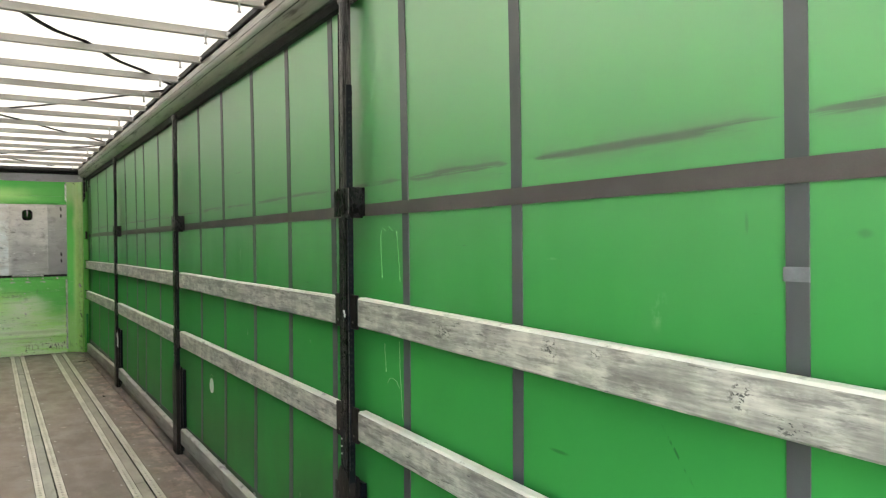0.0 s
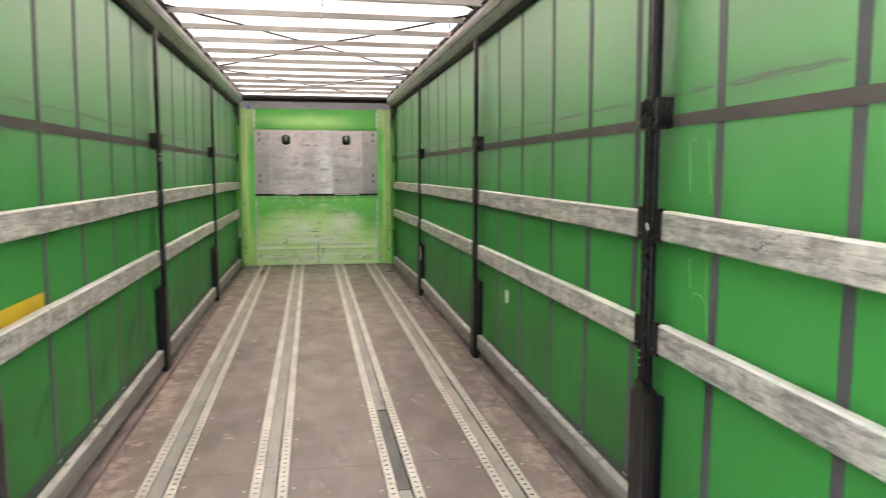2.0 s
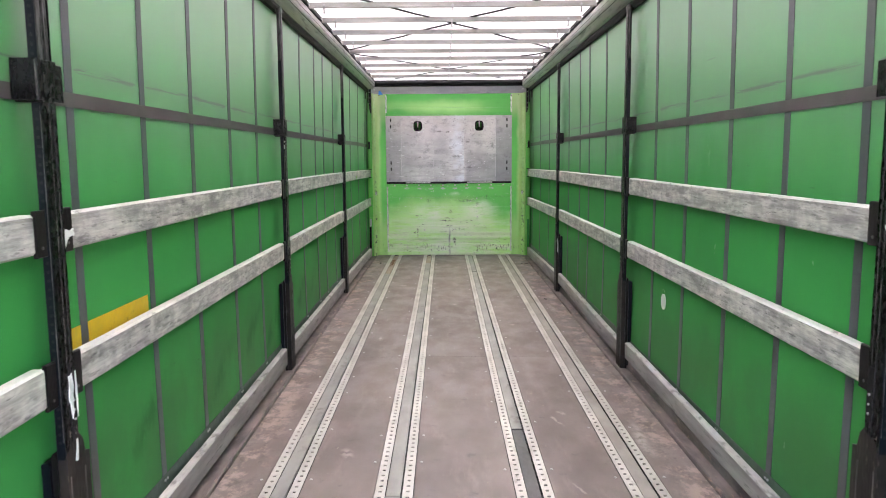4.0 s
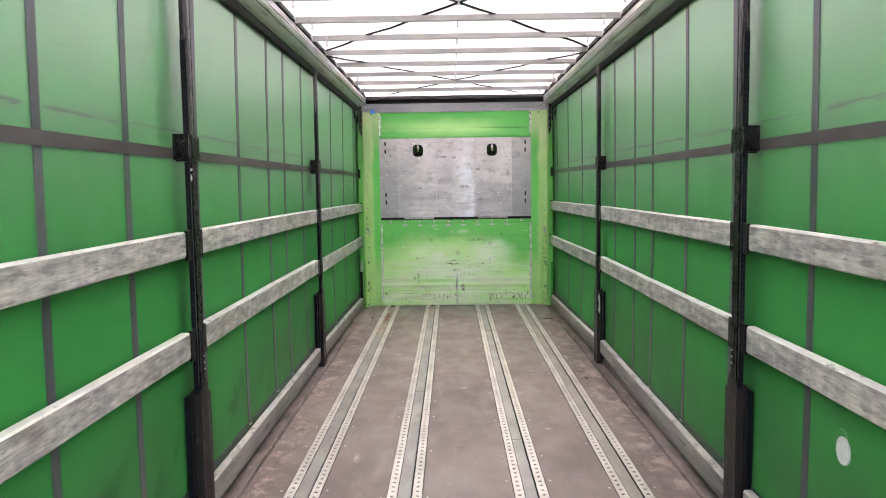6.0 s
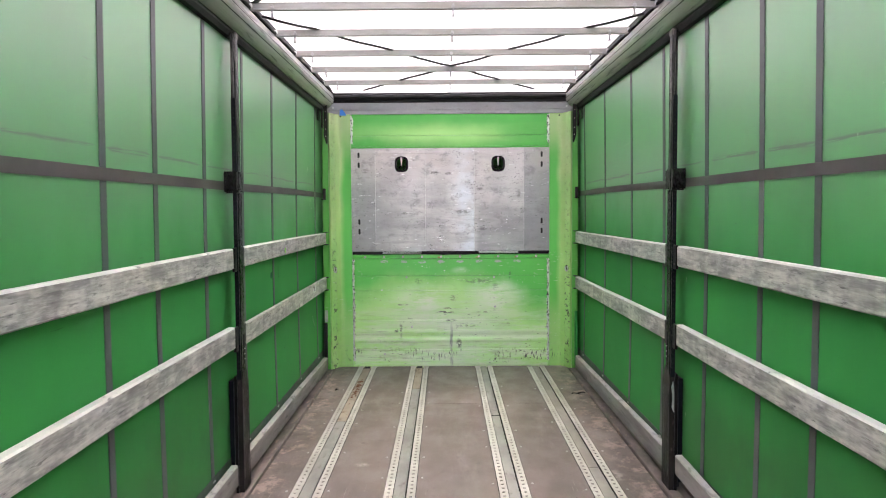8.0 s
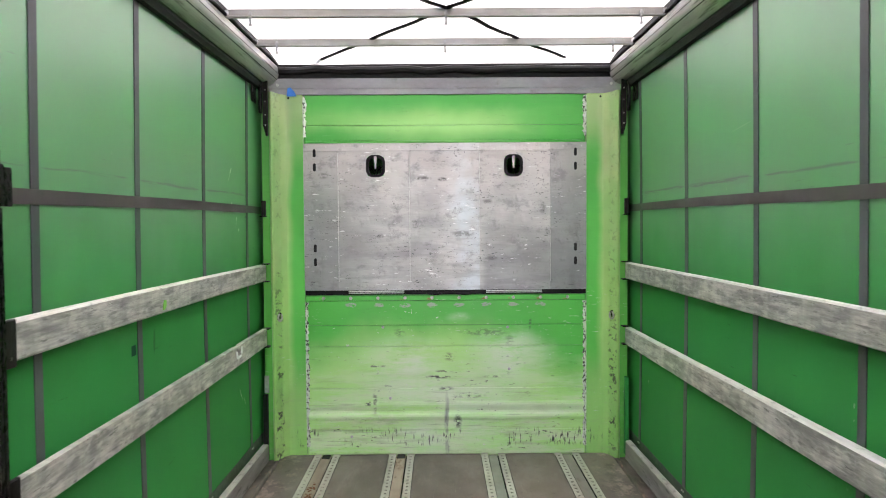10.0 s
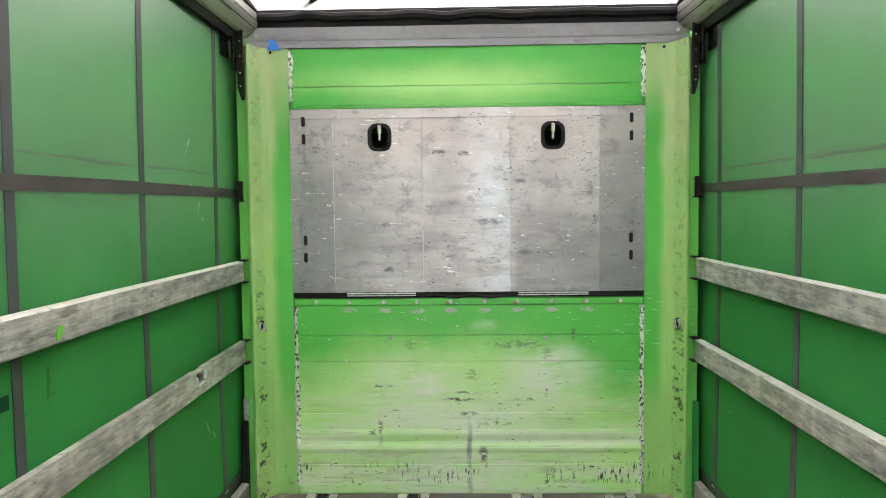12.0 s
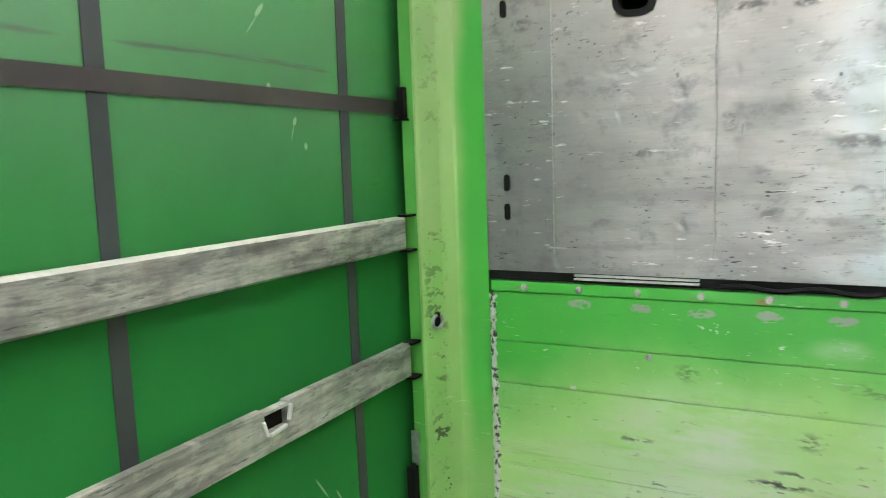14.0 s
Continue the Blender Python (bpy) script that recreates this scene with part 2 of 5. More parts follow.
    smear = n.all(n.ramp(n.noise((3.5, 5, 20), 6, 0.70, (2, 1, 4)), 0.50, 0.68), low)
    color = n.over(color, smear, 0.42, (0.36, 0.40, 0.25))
    # short dark dashes across, upright scribbles above the floor
    dash = n.all(n.ramp(n.noise((17, 9, 62), 4, 0.66, (6, 3, 1)), 0.648, 0.668), n.ramp(n.noise((2.5, 2, 3.2), 3, 0.5, (1, 4, 4)), 0.42, 0.55), n.ramp(z, 0.15, 0.95, 1, 0.12), board)
    color = n.over(color, dash, 0.97, (0.022, 0.026, 0.02))
    upright = n.all(n.ramp(n.noise((75, 9, 13), 4, 0.65, (3, 5, 2)), 0.56, 0.62), n.ramp(n.noise((3.2, 2, 6), 3, 0.5, (7, 1, 9)), 0.44, 0.58), n.ramp(z, 0.12, 0.17, 1, 0), n.ramp(z, 0.015, 0.04))
    color = n.over(color, upright, 0.95, (0.03, 0.034, 0.028))
    warped = n.math("ADD", x, n.wave((9, 9, 9), 0.02))
    streak = n.all(n.spot(warped, z, 0.005, 0.16, 0.024, 0.32, 0.7), n.ramp(n.noise((30, 3, 9), 4), 0.35, 0.6))
    color = n.over(color, streak, 0.85, (0.20, 0.22, 0.20))
    for cx, cz, wx, wz, amount in ((0.16, 0.385, 0.15, 0.026, 0.8), (0.585, 0.395, 0.028, 0.024, 0.9), (-0.06, 0.52, 0.13, 0.018, 0.95), (-0.02, 0.56, 0.08, 0.012, 0.8), (0.27, 0.84, 0.24, 0.04, 0.5), (-0.33, 0.84, 0.05, 0.04, 0.5), (0.02, 0.665, 0.05, 0.04, 0.6), (0.0, 0.435, 0.07, 0.022, 0.8), (-0.51, 0.34, 0.022, 0.11, 0.7), (0.08, 0.20, 0.035, 0.07, 0.95), (-0.56, 0.33, 0.035, 0.026, 0.95), (0.45, 0.78, 0.05, 0.05, 0.4), (0.60, 0.90, 0.015, 0.06, 0.7), (-0.50, 0.60, 0.10, 0.012, 0.7), (0.33, 0.52, 0.10, 0.012, 0.6)):
        m = n.all(n.spot(warped, z, cx, cz, wx, wz, 0.8), n.ramp(n.noise((26, 9, 70), 4, 0.65, (cx * 9, 0, cz)), 0.46, 0.55))
        color = n.over(color, m, amount, (0.055, 0.06, 0.05))
    # bare metal below each bolt and pale scratches
    fold = n.math("SUBTRACT", n.math("FRACT", n.math("ADD", n.math("DIVIDE", n.math("ADD", x, n.wave((6, 6, 6), 0.015)), 0.193), 5.008)), 0.5)
    patch = n.all(n.spot(fold, n.math("ADD", z, n.wave((16, 9, 22), 0.022)), 0.0, 1.037, 0.24, 0.019, 0.35), n.ramp(n.noise((24, 9, 45), 4, 0.6, (2, 2, 2)), 0.42, 0.50), n.ramp(ax, 0.74, 0.78, 1, 0))
    color = n.over(color, patch, 0.8, (0.46, 0.46, 0.44))
    rust = n.all(n.spot(fold, z, -0.09, 1.083, 0.17, 0.016, 0.8), n.ramp(n.noise((14, 9, 30), 3, 0.6, (5, 2, 2)), 0.48, 0.6), board)
    color = n.over(color, rust, 0.85, (0.40, 0.13, 0.08))
    pale = n.all(n.ramp(n.noise((11, 9, 110), 4, 0.65, (3, 3, 9)), 0.655, 0.68), n.ramp(n.noise((3, 3, 4), 2, 0.5, (8, 2, 2)), 0.42, 0.56), n.ramp(z, 1.1, 1.2, 1, 0.08))
    color = n.over(color, pale, 0.75, (0.68, 0.74, 0.62))
    # small white chips and long brown drag marks
    chips = n.all(n.ramp(n.noise((34, 9, 46), 3, 0.6, (9, 6, 1)), 0.69, 0.71), n.ramp(n.noise((3, 3, 4), 2, 0.5, (2, 7, 2)), 0.42, 0.55), n.ramp(z, 1.0, 1.1, 1, 0.0), board)
    color = n.over(color, chips, 0.85, (0.78, 0.82, 0.74))
    drag = n.all(n.ramp(n.noise((2.6, 3, 55), 5, 0.62, (4, 8, 8)), 0.60, 0.66), n.ramp(z, 0.10, 0.72, 1, 0.1), board)
    color = n.over(color, drag, 0.45, (0.26, 0.28, 0.17))
    # black scuffs on the outer pillar faces
    scuff = n.all(n.ramp(n.math("ABSOLUTE", n.math("SUBTRACT", ax, 1.168)), 0.008, 0.026, 1, 0), n.ramp(n.noise((45, 9, 26), 4, 0.68, (1, 1, 6)), 0.55, 0.575), n.ramp(z, 0.15, 1.75, 1, 0.25), n.ramp(n.noise((2, 2, 4), 3, 0.5, (4, 4, 1)), 0.36, 0.5))
    color = n.over(color, scuff, 0.95, (0.035, 0.032, 0.022))
    n.bump(n.math("ADD", n.noise((12, 12, 30), 4), n.noise((3, 3, 7), 3)), 0.18, 0.006)
    return n.done(color, n.ramp(n.noise((8, 8, 14), 4), 0.3, 0.7, 0.28, 0.46), 0, 0.5)


def plate_material():
    """Bare sheet aluminium: dull, with short dark scratches, smudges and small dents."""
    n = Nodes("scuffed_aluminium_sheet")
    x, y, z = n.axis()
    a = n.noise((2.0, 2.0, 3.0), 4)
    color = n.mix(n.ramp(a, 0.3, 0.7), (0.36, 0.346, 0.346), (0.58, 0.557, 0.552))
    brush = n.noise((10, 14, 170), 4, 0.6)
    color = n.mix(0.30, color, n.mix(brush, (0.55, 0.55, 0.55), (1.4, 1.4, 1.4)), "MULTIPLY")
    # outer sheets are duller; the middle one has a bluish reflection painted on
    color = n.over(color, n.ramp(x, 0.742, 0.746), 0.60, (0.20, 0.215, 0.22))
    color = n.over(color, n.ramp(x, -0.759, -0.755, 1, 0), 0.50, (0.29, 0.30, 0.30))
    glare = n.all(n.ramp(n.math("ADD", x, n.wave((4, 4, 5), 0.10)), -0.05, 0.14), n.ramp(x, 0.242, 0.246, 1, 0), n.ramp(n.noise((3, 3, 4), 4, 0.6, (4, 2, 8)), 0.34, 0.6))
    color = n.over(color, glare, 0.50, (0.66, 0.75, 0.82))
    tan = n.spot(n.math("ADD", x, n.wave((4, 4, 4), 0.1)), z, -0.13, 2.07, 0.22, 0.10, 0.9)
    color = n.over(color, tan, 0.35, (0.42, 0.35, 0.30))
    # lower left and right darkened, standing in for uneven reflections
    color = n.over(color, n.all(n.ramp(x, 0.244, 0.30), n.ramp(n.math("ADD", z, n.wave((3, 3, 3), 0.12)), 1.30, 1.75, 1, 0)), 0.5, (0.22, 0.22, 0.235))
    color = n.over(color, n.all(n.ramp(n.math("ADD", x, n.wave((3, 3, 3), 0.12, (7, 7, 7))), -0.80, -0.40, 1, 0), n.ramp(n.math("ADD", z, n.wave((3, 3, 3), 0.15)), 1.45, 1.95, 1, 0)), 0.45, (0.22, 0.225, 0.23))
    # broad streaks of grime, heavier low down
    band = n.all(n.ramp(n.noise((1.6, 2, 12), 5, 0.6, (3, 9, 2)), 0.48, 0.62), n.ramp(n.math("ADD", z, n.wave((3, 3, 3), 0.2)), 1.25, 1.95, 1, 0.15))
    color = n.over(color, band, 0.45, (0.235, 0.235, 0.24))
    color = n.over(color, n.ramp(n.math("ADD", z, n.wave((2, 2, 2), 0.15)), 1.70, 2.15), 0.40, (0.58, 0.52, 0.485))
    # scratches come in clusters
    where = n.ramp(n.noise((2.6, 2, 3.4), 3, 0.55, (2, 5, 5)), 0.43, 0.57, 0.06, 1.0)
    dash = n.all(n.ramp(n.noise((17, 9, 105), 4, 0.66, (6, 3, 1)), 0.638, 0.662), where)
    color = n.over(color, dash, 0.85, (0.05, 0.048, 0.05))
    speck = n.ramp(n.noise((46, 9, 75), 3, 0.6, (1, 3, 7)), 0.665, 0.69)
    color = n.over(color, n.all(speck, where), 0.9, (0.05, 0.075, 0.078))
    upright = n.all(n.ramp(n.noise((130, 9, 14), 3, 0.6, (1, 9, 7)), 0.68, 0.72), n.ramp(n.noise((3, 2, 3), 3, 0.5, (9, 5, 5)), 0.52, 0.62))
    color = n.over(color, upright, 0.6, (0.12, 0.11, 0.115))
    smudge = n.ramp(n.noise((7, 6, 10), 6, 0.72, (2, 8, 3)), 0.51, 0.66)
    color = n.over(color, smudge, 0.62, (0.22, 0.214, 0.22))
    u, v = n.math("ADD", x, n.wave((18, 9, 18), 0.018)), n.math("ADD", z, n.wave((18, 9, 18), 0.012, (4, 4, 4)))
    for cx, cz, wx, wz, amount in ((-0.02, 1.93, 0.045, 0.020, 0.85), (-0.165, 1.938, 0.06, 0.016, 0.75), (0.125, 1.545, 0.11, 0.024, 0.55), (-0.21, 1.62, 0.03, 0.045, 0.6), (0.69, 1.72, 0.03, 0.05, 0.5), (0.30, 1.77, 0.05, 0.02, 0.6), (-0.86, 1.96, 0.045, 0.03, 0.5), (-0.46, 1.53, 0.03, 0.02, 0.5), (0.33, 1.37, 0.05, 0.02, 0.5)):
        m = n.all(n.spot(u, v, cx, cz, wx, wz, 0.6), n.ramp(n.noise((40, 9, 60), 4, 0.65, (cx * 7, 0, cz)), 0.34, 0.52))
        color = n.over(color, m, amount, (0.085, 0.08, 0.08))
    bright = n.all(n.ramp(n.noise((12, 9, 60), 4, 0.65, (7, 3, 2)), 0.635, 0.675), n.ramp(n.noise((3, 2, 3), 3, 0.5, (5, 1, 5)), 0.42, 0.58))
    color = n.over(color, bright, 0.8, (0.85, 0.85, 0.86))
    dents = n.math("ADD", n.ramp(n.noise((19, 9, 20), 1, 0.3, (4, 4, 0)), 0.60, 0.86), n.math("MULTIPLY", n.ramp(n.noise((6.5, 6.5, 7), 1, 0.3, (9, 4, 0)), 0.62, 0.82), 0.6))
    crease = n.all(n.ramp(n.math("ABSOLUTE", n.math("ADD", x, n.wave((3, 3, 5), 0.05))), 0.86, 0.96), n.noise((16, 9, 15), 3, 0.5, (2, 2, 2)))
    dents = n.math("ADD", dents, n.math("MULTIPLY", crease, 2.2))
    n.bump(n.math("ADD", n.math("MULTIPLY", dents, -1.0), n.math("MULTIPLY", n.noise((2, 2, 2.4), 2), 0.5)), 0.24, 0.011)
    return n.done(color, n.ramp(n.noise((7, 7, 20), 5), 0.25, 0.75, 0.36, 0.54), 0.70)


def slat_material():
    """Weathered board: pale grey with soft smears, faint upright blocks, a few black knocks and grain along its length."""
    n = Nodes("weathered_grey_slat")
    long = n.noise((8, 3.5, 24), 6, 0.62)
    color = n.mix(n.ramp(long, 0.30, 0.66), (0.235, 0.222, 0.207), (0.550, 0.522, 0.482))
    block = n.noise((3, 17, 5), 3, 0.5, (2, 4, 1))
    color = n.mix(0.6, color, n.mix(n.ramp(block, 0.35, 0.65), (0.74, 0.74, 0.75), (1.16, 1.16, 1.15)), "MULTIPLY")
    patch = n.ramp(n.noise((4, 8, 20), 6, 0.66, (5, 5, 5)), 0.48, 0.62)
    color = n.over(color, patch, 0.5, (0.70, 0.670, 0.622))
    gloom = n.ramp(n.noise((4, 2.4, 13), 6, 0.66, (2, 9, 5)), 0.48, 0.64)
    color = n.over(color, gloom, 0.6, (0.165, 0.158, 0.152))
    blot = n.ramp(n.noise((12, 6.5, 38), 5, 0.66, (3, 1, 5)), 0.55, 0.66)
    color = n.over(color, blot, 0.60, (0.125, 0.118, 0.112))
    grain = n.noise((60, 6, 130), 4, 0.62, (1, 2, 3))
    color = n.mix(0.25, color, n.mix(n.ramp(grain, 0.3, 0.7), (0.42, 0.42, 0.43), (1.45, 1.45, 1.43)), "MULTIPLY")
    dark = n.all(n.ramp(n.noise((20, 11, 80), 4, 0.66, (8, 2, 7)), 0.625, 0.65), n.ramp(n.noise((3, 3, 9), 3, 0.5, (7, 7, 1)), 0.36, 0.50))
    color = n.over(color, dark, 0.65, (0.06, 0.06, 0.06))
    x, y, z = n.axis()
    u, v = n.math("ADD", y, n.wave((9, 14, 14), 0.03)), n.math("ADD", z, n.wave((9, 14, 14), 0.012, (5, 5, 5)))
    near = n.ramp(x, 0.0, 0.1)
    for cy, cz, wy, wz in ((1.58, 1.290, 0.045, 0.040), (1.02, 1.265, 0.04, 0.045), (0.91, 1.225, 0.05, 0.025), (1.42, 1.296, 0.03, 0.02), (2.1, 1.28, 0.06, 0.03), (6.9, 1.30, 0.06, 0.03), (4.4, 0.85, 0.06, 0.03)):
        knock = n.all(n.spot(u, v, cy, cz, wy, wz, 0.7), near, n.ramp(n.noise((40, 75, 120), 4, 0.65, (cy, 0, cz)), 0.54, 0.58))
        color = n.over(color, knock, 0.9, (0.03, 0.03, 0.032))
    n.bump(grain, 0.2, 0.004)
    return n.done(color, n.ramp(long, 0.3, 0.7, 0.42, 0.6), 0.10)


def ply_material():
    """Brown film-faced plywood: dusty, scratched along the travel of loads, bare and rusty-brown towards the sides."""
    n = Nodes("brown_film_faced_plywood")
    x, y, z = n.axis()
    a = n.noise((1.2, 0.7, 1), 5)
    color = n.mix(n.ramp(a, 0.3, 0.7), (0.130, 0.101, 0.091), (0.197, 0.157, 0.141))
    wear = n.ramp(n.noise((7, 1.6, 1), 6, 0.7, (3, 7, 1)), 0.50, 0.74)
    color = n.over(color, wear, 0.55, (0.26, 0.215, 0.192))
    rim = n.ramp(n.math("ABSOLUTE", x), 0.93, 1.10)
    scrape = n.ramp(n.noise((6, 4.5, 1), 6, 0.74, (9, 1, 2)), 0.48, 0.60)
    color = n.over(color, n.all(rim, scrape), 0.85, (0.40, 0.295, 0.25))
    grime = n.ramp(n.noise((9, 7, 1), 5, 0.7, (4, 4, 2)), 0.52, 0.64)
    color = n.over(color, n.all(rim, grime), 0.5, (0.045, 0.034, 0.030))
    # scratches along, across and aslant
    sx, sy = n.math("ADD", x, n.math("MULTIPLY", y, 0.35)), y
    line = n.ramp(n.noise((70, 2.0, 1), 4, 0.7, (2, 2, 2)), 0.66, 0.70)
    color = n.over(color, n.all(line, n.ramp(n.noise((2, 1.5, 1), 3, 0.5, (1, 7, 1)), 0.44, 0.6)), 0.55, (0.36, 0.32, 0.29))
    cross = n.ramp(n.noise((5, 80, 1), 4, 0.68, (5, 2, 2)), 0.69, 0.725)
    color = n.over(color, n.all(cross, n.ramp(n.noise((2.4, 2, 1), 3, 0.5, (6, 1, 1)), 0.46, 0.6)), 0.5, (0.36, 0.32, 0.29))
    chip = n.ramp(n.noise((16, 9, 1), 4, 0.7, (3, 3, 8)), 0.69, 0.72)
    color = n.over(color, chip, 0.55, (0.36, 0.29, 0.24))
    # pale scrapes that loads have left in short runs
    slant = n.math("ADD", x, n.wave((2, 1.2, 1), 0.10))
    for cx, cy, wx, wy in ((0.60, 2.9, 0.006, 0.22), (0.63, 3.2, 0.004, 0.30), (-0.62, 6.9, 0.02, 0.09), (0.55, 7.4, 0.05, 0.03), (0.02, 8.4, 0.05, 0.03), (1.0, 4.6, 0.05, 0.35), (1.02, 8.2, 0.05, 0.30), (-0.58, 9.6, 0.06, 0.05), (1.0, 3.2, 0.06, 0.30), (-1.02, 3.4, 0.05, 0.40), (0.98, 9.4, 0.07, 0.14)):
        m = n.all(n.spot(slant, y, cx, cy, wx, wy, 0.9), n.ramp(n.noise((26, 20, 1), 5, 0.65, (cx, cy, 0)), 0.38, 0.56))
        color = n.over(color, m, 0.72, (0.46, 0.395, 0.355))
    for cx, cy, wx, wy in ((0.57, 3.9, 0.012, 0.20), (0.56, 4.9, 0.02, 0.16), (0.62, 5.0, 0.03, 0.05), (-0.05, 3.6, 0.006, 0.12), (-0.6, 4.4, 0.05, 0.10)):
        m = n.all(n.spot(n.math("ADD", sx, n.wave((6, 6, 1), 0.03)), sy, cx + cy * 0.35, cy, wx, wy, 0.8), n.ramp(n.noise((20, 14, 1), 4), 0.40, 0.55))
        color = n.over(color, m, 0.6, (0.40, 0.35, 0.31))
    dirt = n.ramp(n.noise((9, 9, 1), 6, 0.7, (1, 6, 2)), 0.58, 0.76)
    color = n.over(color, dirt, 0.6, (0.055, 0.045, 0.042))
    spot = n.ramp(n.noise((40, 40, 1), 3, 0.6, (8, 6, 2)), 0.68, 0.73)
    color = n.over(color, spot, 0.6, (0.05, 0.042, 0.04))
    n.bump(n.noise((150, 150, 1), 3), 0.15, 0.003)
    return n.done(color, n.ramp(n.noise((5, 3, 1), 5), 0.3, 0.7, 0.36, 0.56))


def tarp_material():
    """White roof fabric that lets daylight through."""
    n = Nodes("white_translucent_tarpaulin")
    a = n.noise((1.4, 2.2, 1), 5)
    color = n.mix(n.ramp(a, 0.35, 0.75), (0.86, 0.85, 0.83), (0.76, 0.745, 0.72))
    stain = n.ramp(n.noise((2.5, 5, 1), 6, 0.7, (5, 1, 0)), 0.62, 0.80)
    color = n.mix(n.math("MULTIPLY", stain, 0.35), color, (0.52, 0.45, 0.38))
    t = n.node("ShaderNodeBsdfTranslucent")
    n.link(color, t.inputs["Color"])
    d = n.node("ShaderNodeBsdfDiffuse")
    n.link(color, d.inputs["Color"])
    mix = n.node("ShaderNodeMixShader")
    mix.inputs[0].default_value = 0.148
    f = n.node("ShaderNodeBsdfRefraction")
    n.link(color, f.inputs["Color"])
    f.inputs["Roughness"].default_value, f.inputs["IOR"].default_value = 0.75, 1.15
    two = n.node("ShaderNodeMixShader")
    two.inputs[0].default_value = 0.48
    n.link(t.outputs[0], two.inputs[1]), n.link(f.outputs[0], two.inputs[2])
    n.link(d.outputs[0], mix.inputs[1]), n.link(two.outputs[0], mix.inputs[2])
    n.link(mix.outputs[0], n.t.nodes["Material Output"].inputs["Surface"])
    return n.m


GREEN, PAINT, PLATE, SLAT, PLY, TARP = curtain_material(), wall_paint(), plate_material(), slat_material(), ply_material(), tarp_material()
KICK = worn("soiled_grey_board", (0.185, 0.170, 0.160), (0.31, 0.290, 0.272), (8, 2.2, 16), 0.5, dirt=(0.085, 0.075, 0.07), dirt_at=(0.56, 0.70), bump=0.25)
# paler copies for board tops, with the roof's light put into the colour
KICK_LIT_EDGE = worn("lit_kick_edge", (0.36, 0.34, 0.31), (0.50, 0.48, 0.44), (9, 4, 9), 0.5, dirt=(0.20, 0.185, 0.17), dirt_at=(0.52, 0.66))
LIT_EDGE = worn("lit_board_edge", (0.55, 0.53, 0.485), (0.71, 0.685, 0.63), (9, 5, 9), 0.5, dirt=(0.22, 0.21, 0.19), dirt_at=(0.58, 0.7))
STRAP = worn("grey_webbing", (0.058, 0.060, 0.066), (0.087, 0.089, 0.096), (6, 3, 3), 0.48, bump=0.1, specular=0.55, dirt=(0.14, 0.14, 0.14), dirt_at=(0.66, 0.8), fine=(300, 300, 300))
BAND = worn("taupe_webbing", (0.150, 0.126, 0.128), (0.200, 0.170, 0.166), (6, 3, 3), 0.48, bump=0.1, specular=0.5, dirt=(0.06, 0.06, 0.06), dirt_at=(0.62, 0.8), fine=(300, 300, 300))
HEM = worn("dark_hem_webbing", (0.032, 0.060, 0.042), (0.050, 0.080, 0.058), (5, 3, 3), 0.5, dirt=(0.03, 0.04, 0.03))
BLACK = worn("black_painted_steel", (0.0022, 0.0022, 0.0023), (0.0045, 0.0042, 0.0042), (9, 9, 5), 0.27, dirt=(0.11, 0.105, 0.10), dirt_scale=(30, 30, 60), dirt_at=(0.68, 0.73), bump=0.2, specular=0.18)
BLUE_BLACK = worn("blue_black_steel", (0.0025, 0.0035, 0.006), (0.0045, 0.0065, 0.010), (9, 9, 5), 0.4, dirt=(0.03, 0.03, 0.03), dirt_at=(0.64, 0.8), specular=0.12)
BROWN_BLACK = worn("rubbed_dark_steel", (0.008, 0.007, 0.0068), (0.019, 0.016, 0.015), (7, 7, 3), 0.36, dirt=(0.075, 0.06, 0.052), dirt_at=(0.63, 0.8), bump=0.25, specular=0.09)
FOOT = worn("brown_rubbed_foot_steel", (0.014, 0.0115, 0.0105), (0.034, 0.027, 0.024), (9, 9, 3), 0.38, dirt=(0.10, 0.078, 0.066), dirt_scale=(30, 30, 14), dirt_at=(0.60, 0.74), bump=0.25, specular=0.12)
STEEL_AND_GLINT = worn("grey_steel_and_glint", (0.05, 0.046, 0.044), (0.14, 0.13, 0.125), (14, 14, 6), 0.34, metal=0.4, dirt=(0.02, 0.018, 0.017), dirt_at=(0.5, 0.62))
POST_STEEL = worn("bare_streaked_post_steel", (0.008, 0.0075, 0.0075), (0.12, 0.112, 0.11), (34, 34, 1.6), 0.28, metal=0.45, dirt=(0.006, 0.006, 0.006), dirt_at=(0.47, 0.56), specular=0.4)
RAIL_ALU = worn("dull_aluminium_rail", (0.36, 0.35, 0.33), (0.52, 0.51, 0.485), (16, 1.0, 22), 0.36, metal=0.65, dirt=(0.10, 0.095, 0.085), dirt_at=(0.52, 0.7))
RAIL_SHADE = worn("shaded_rail_underside", (0.045, 0.045, 0.043), (0.085, 0.083, 0.078), (10, 1.5, 10), 0.4, metal=0.3, dirt=(0.16, 0.155, 0.14), dirt_at=(0.58, 0.8))
BOW_GREY = worn("galvanised_bow", (0.25, 0.235, 0.215), (0.36, 0.345, 0.325), (3, 9, 9), 0.45, metal=0.35, dirt=(0.30, 0.24, 0.18), dirt_at=(0.62, 0.85))
DULL = worn("dull_rail_cover", (0.075, 0.073, 0.072), (0.12, 0.116, 0.112), (6, 2.5, 6), 0.5, metal=0.2, dirt=(0.06, 0.05, 0.045), dirt_at=(0.55, 0.78))
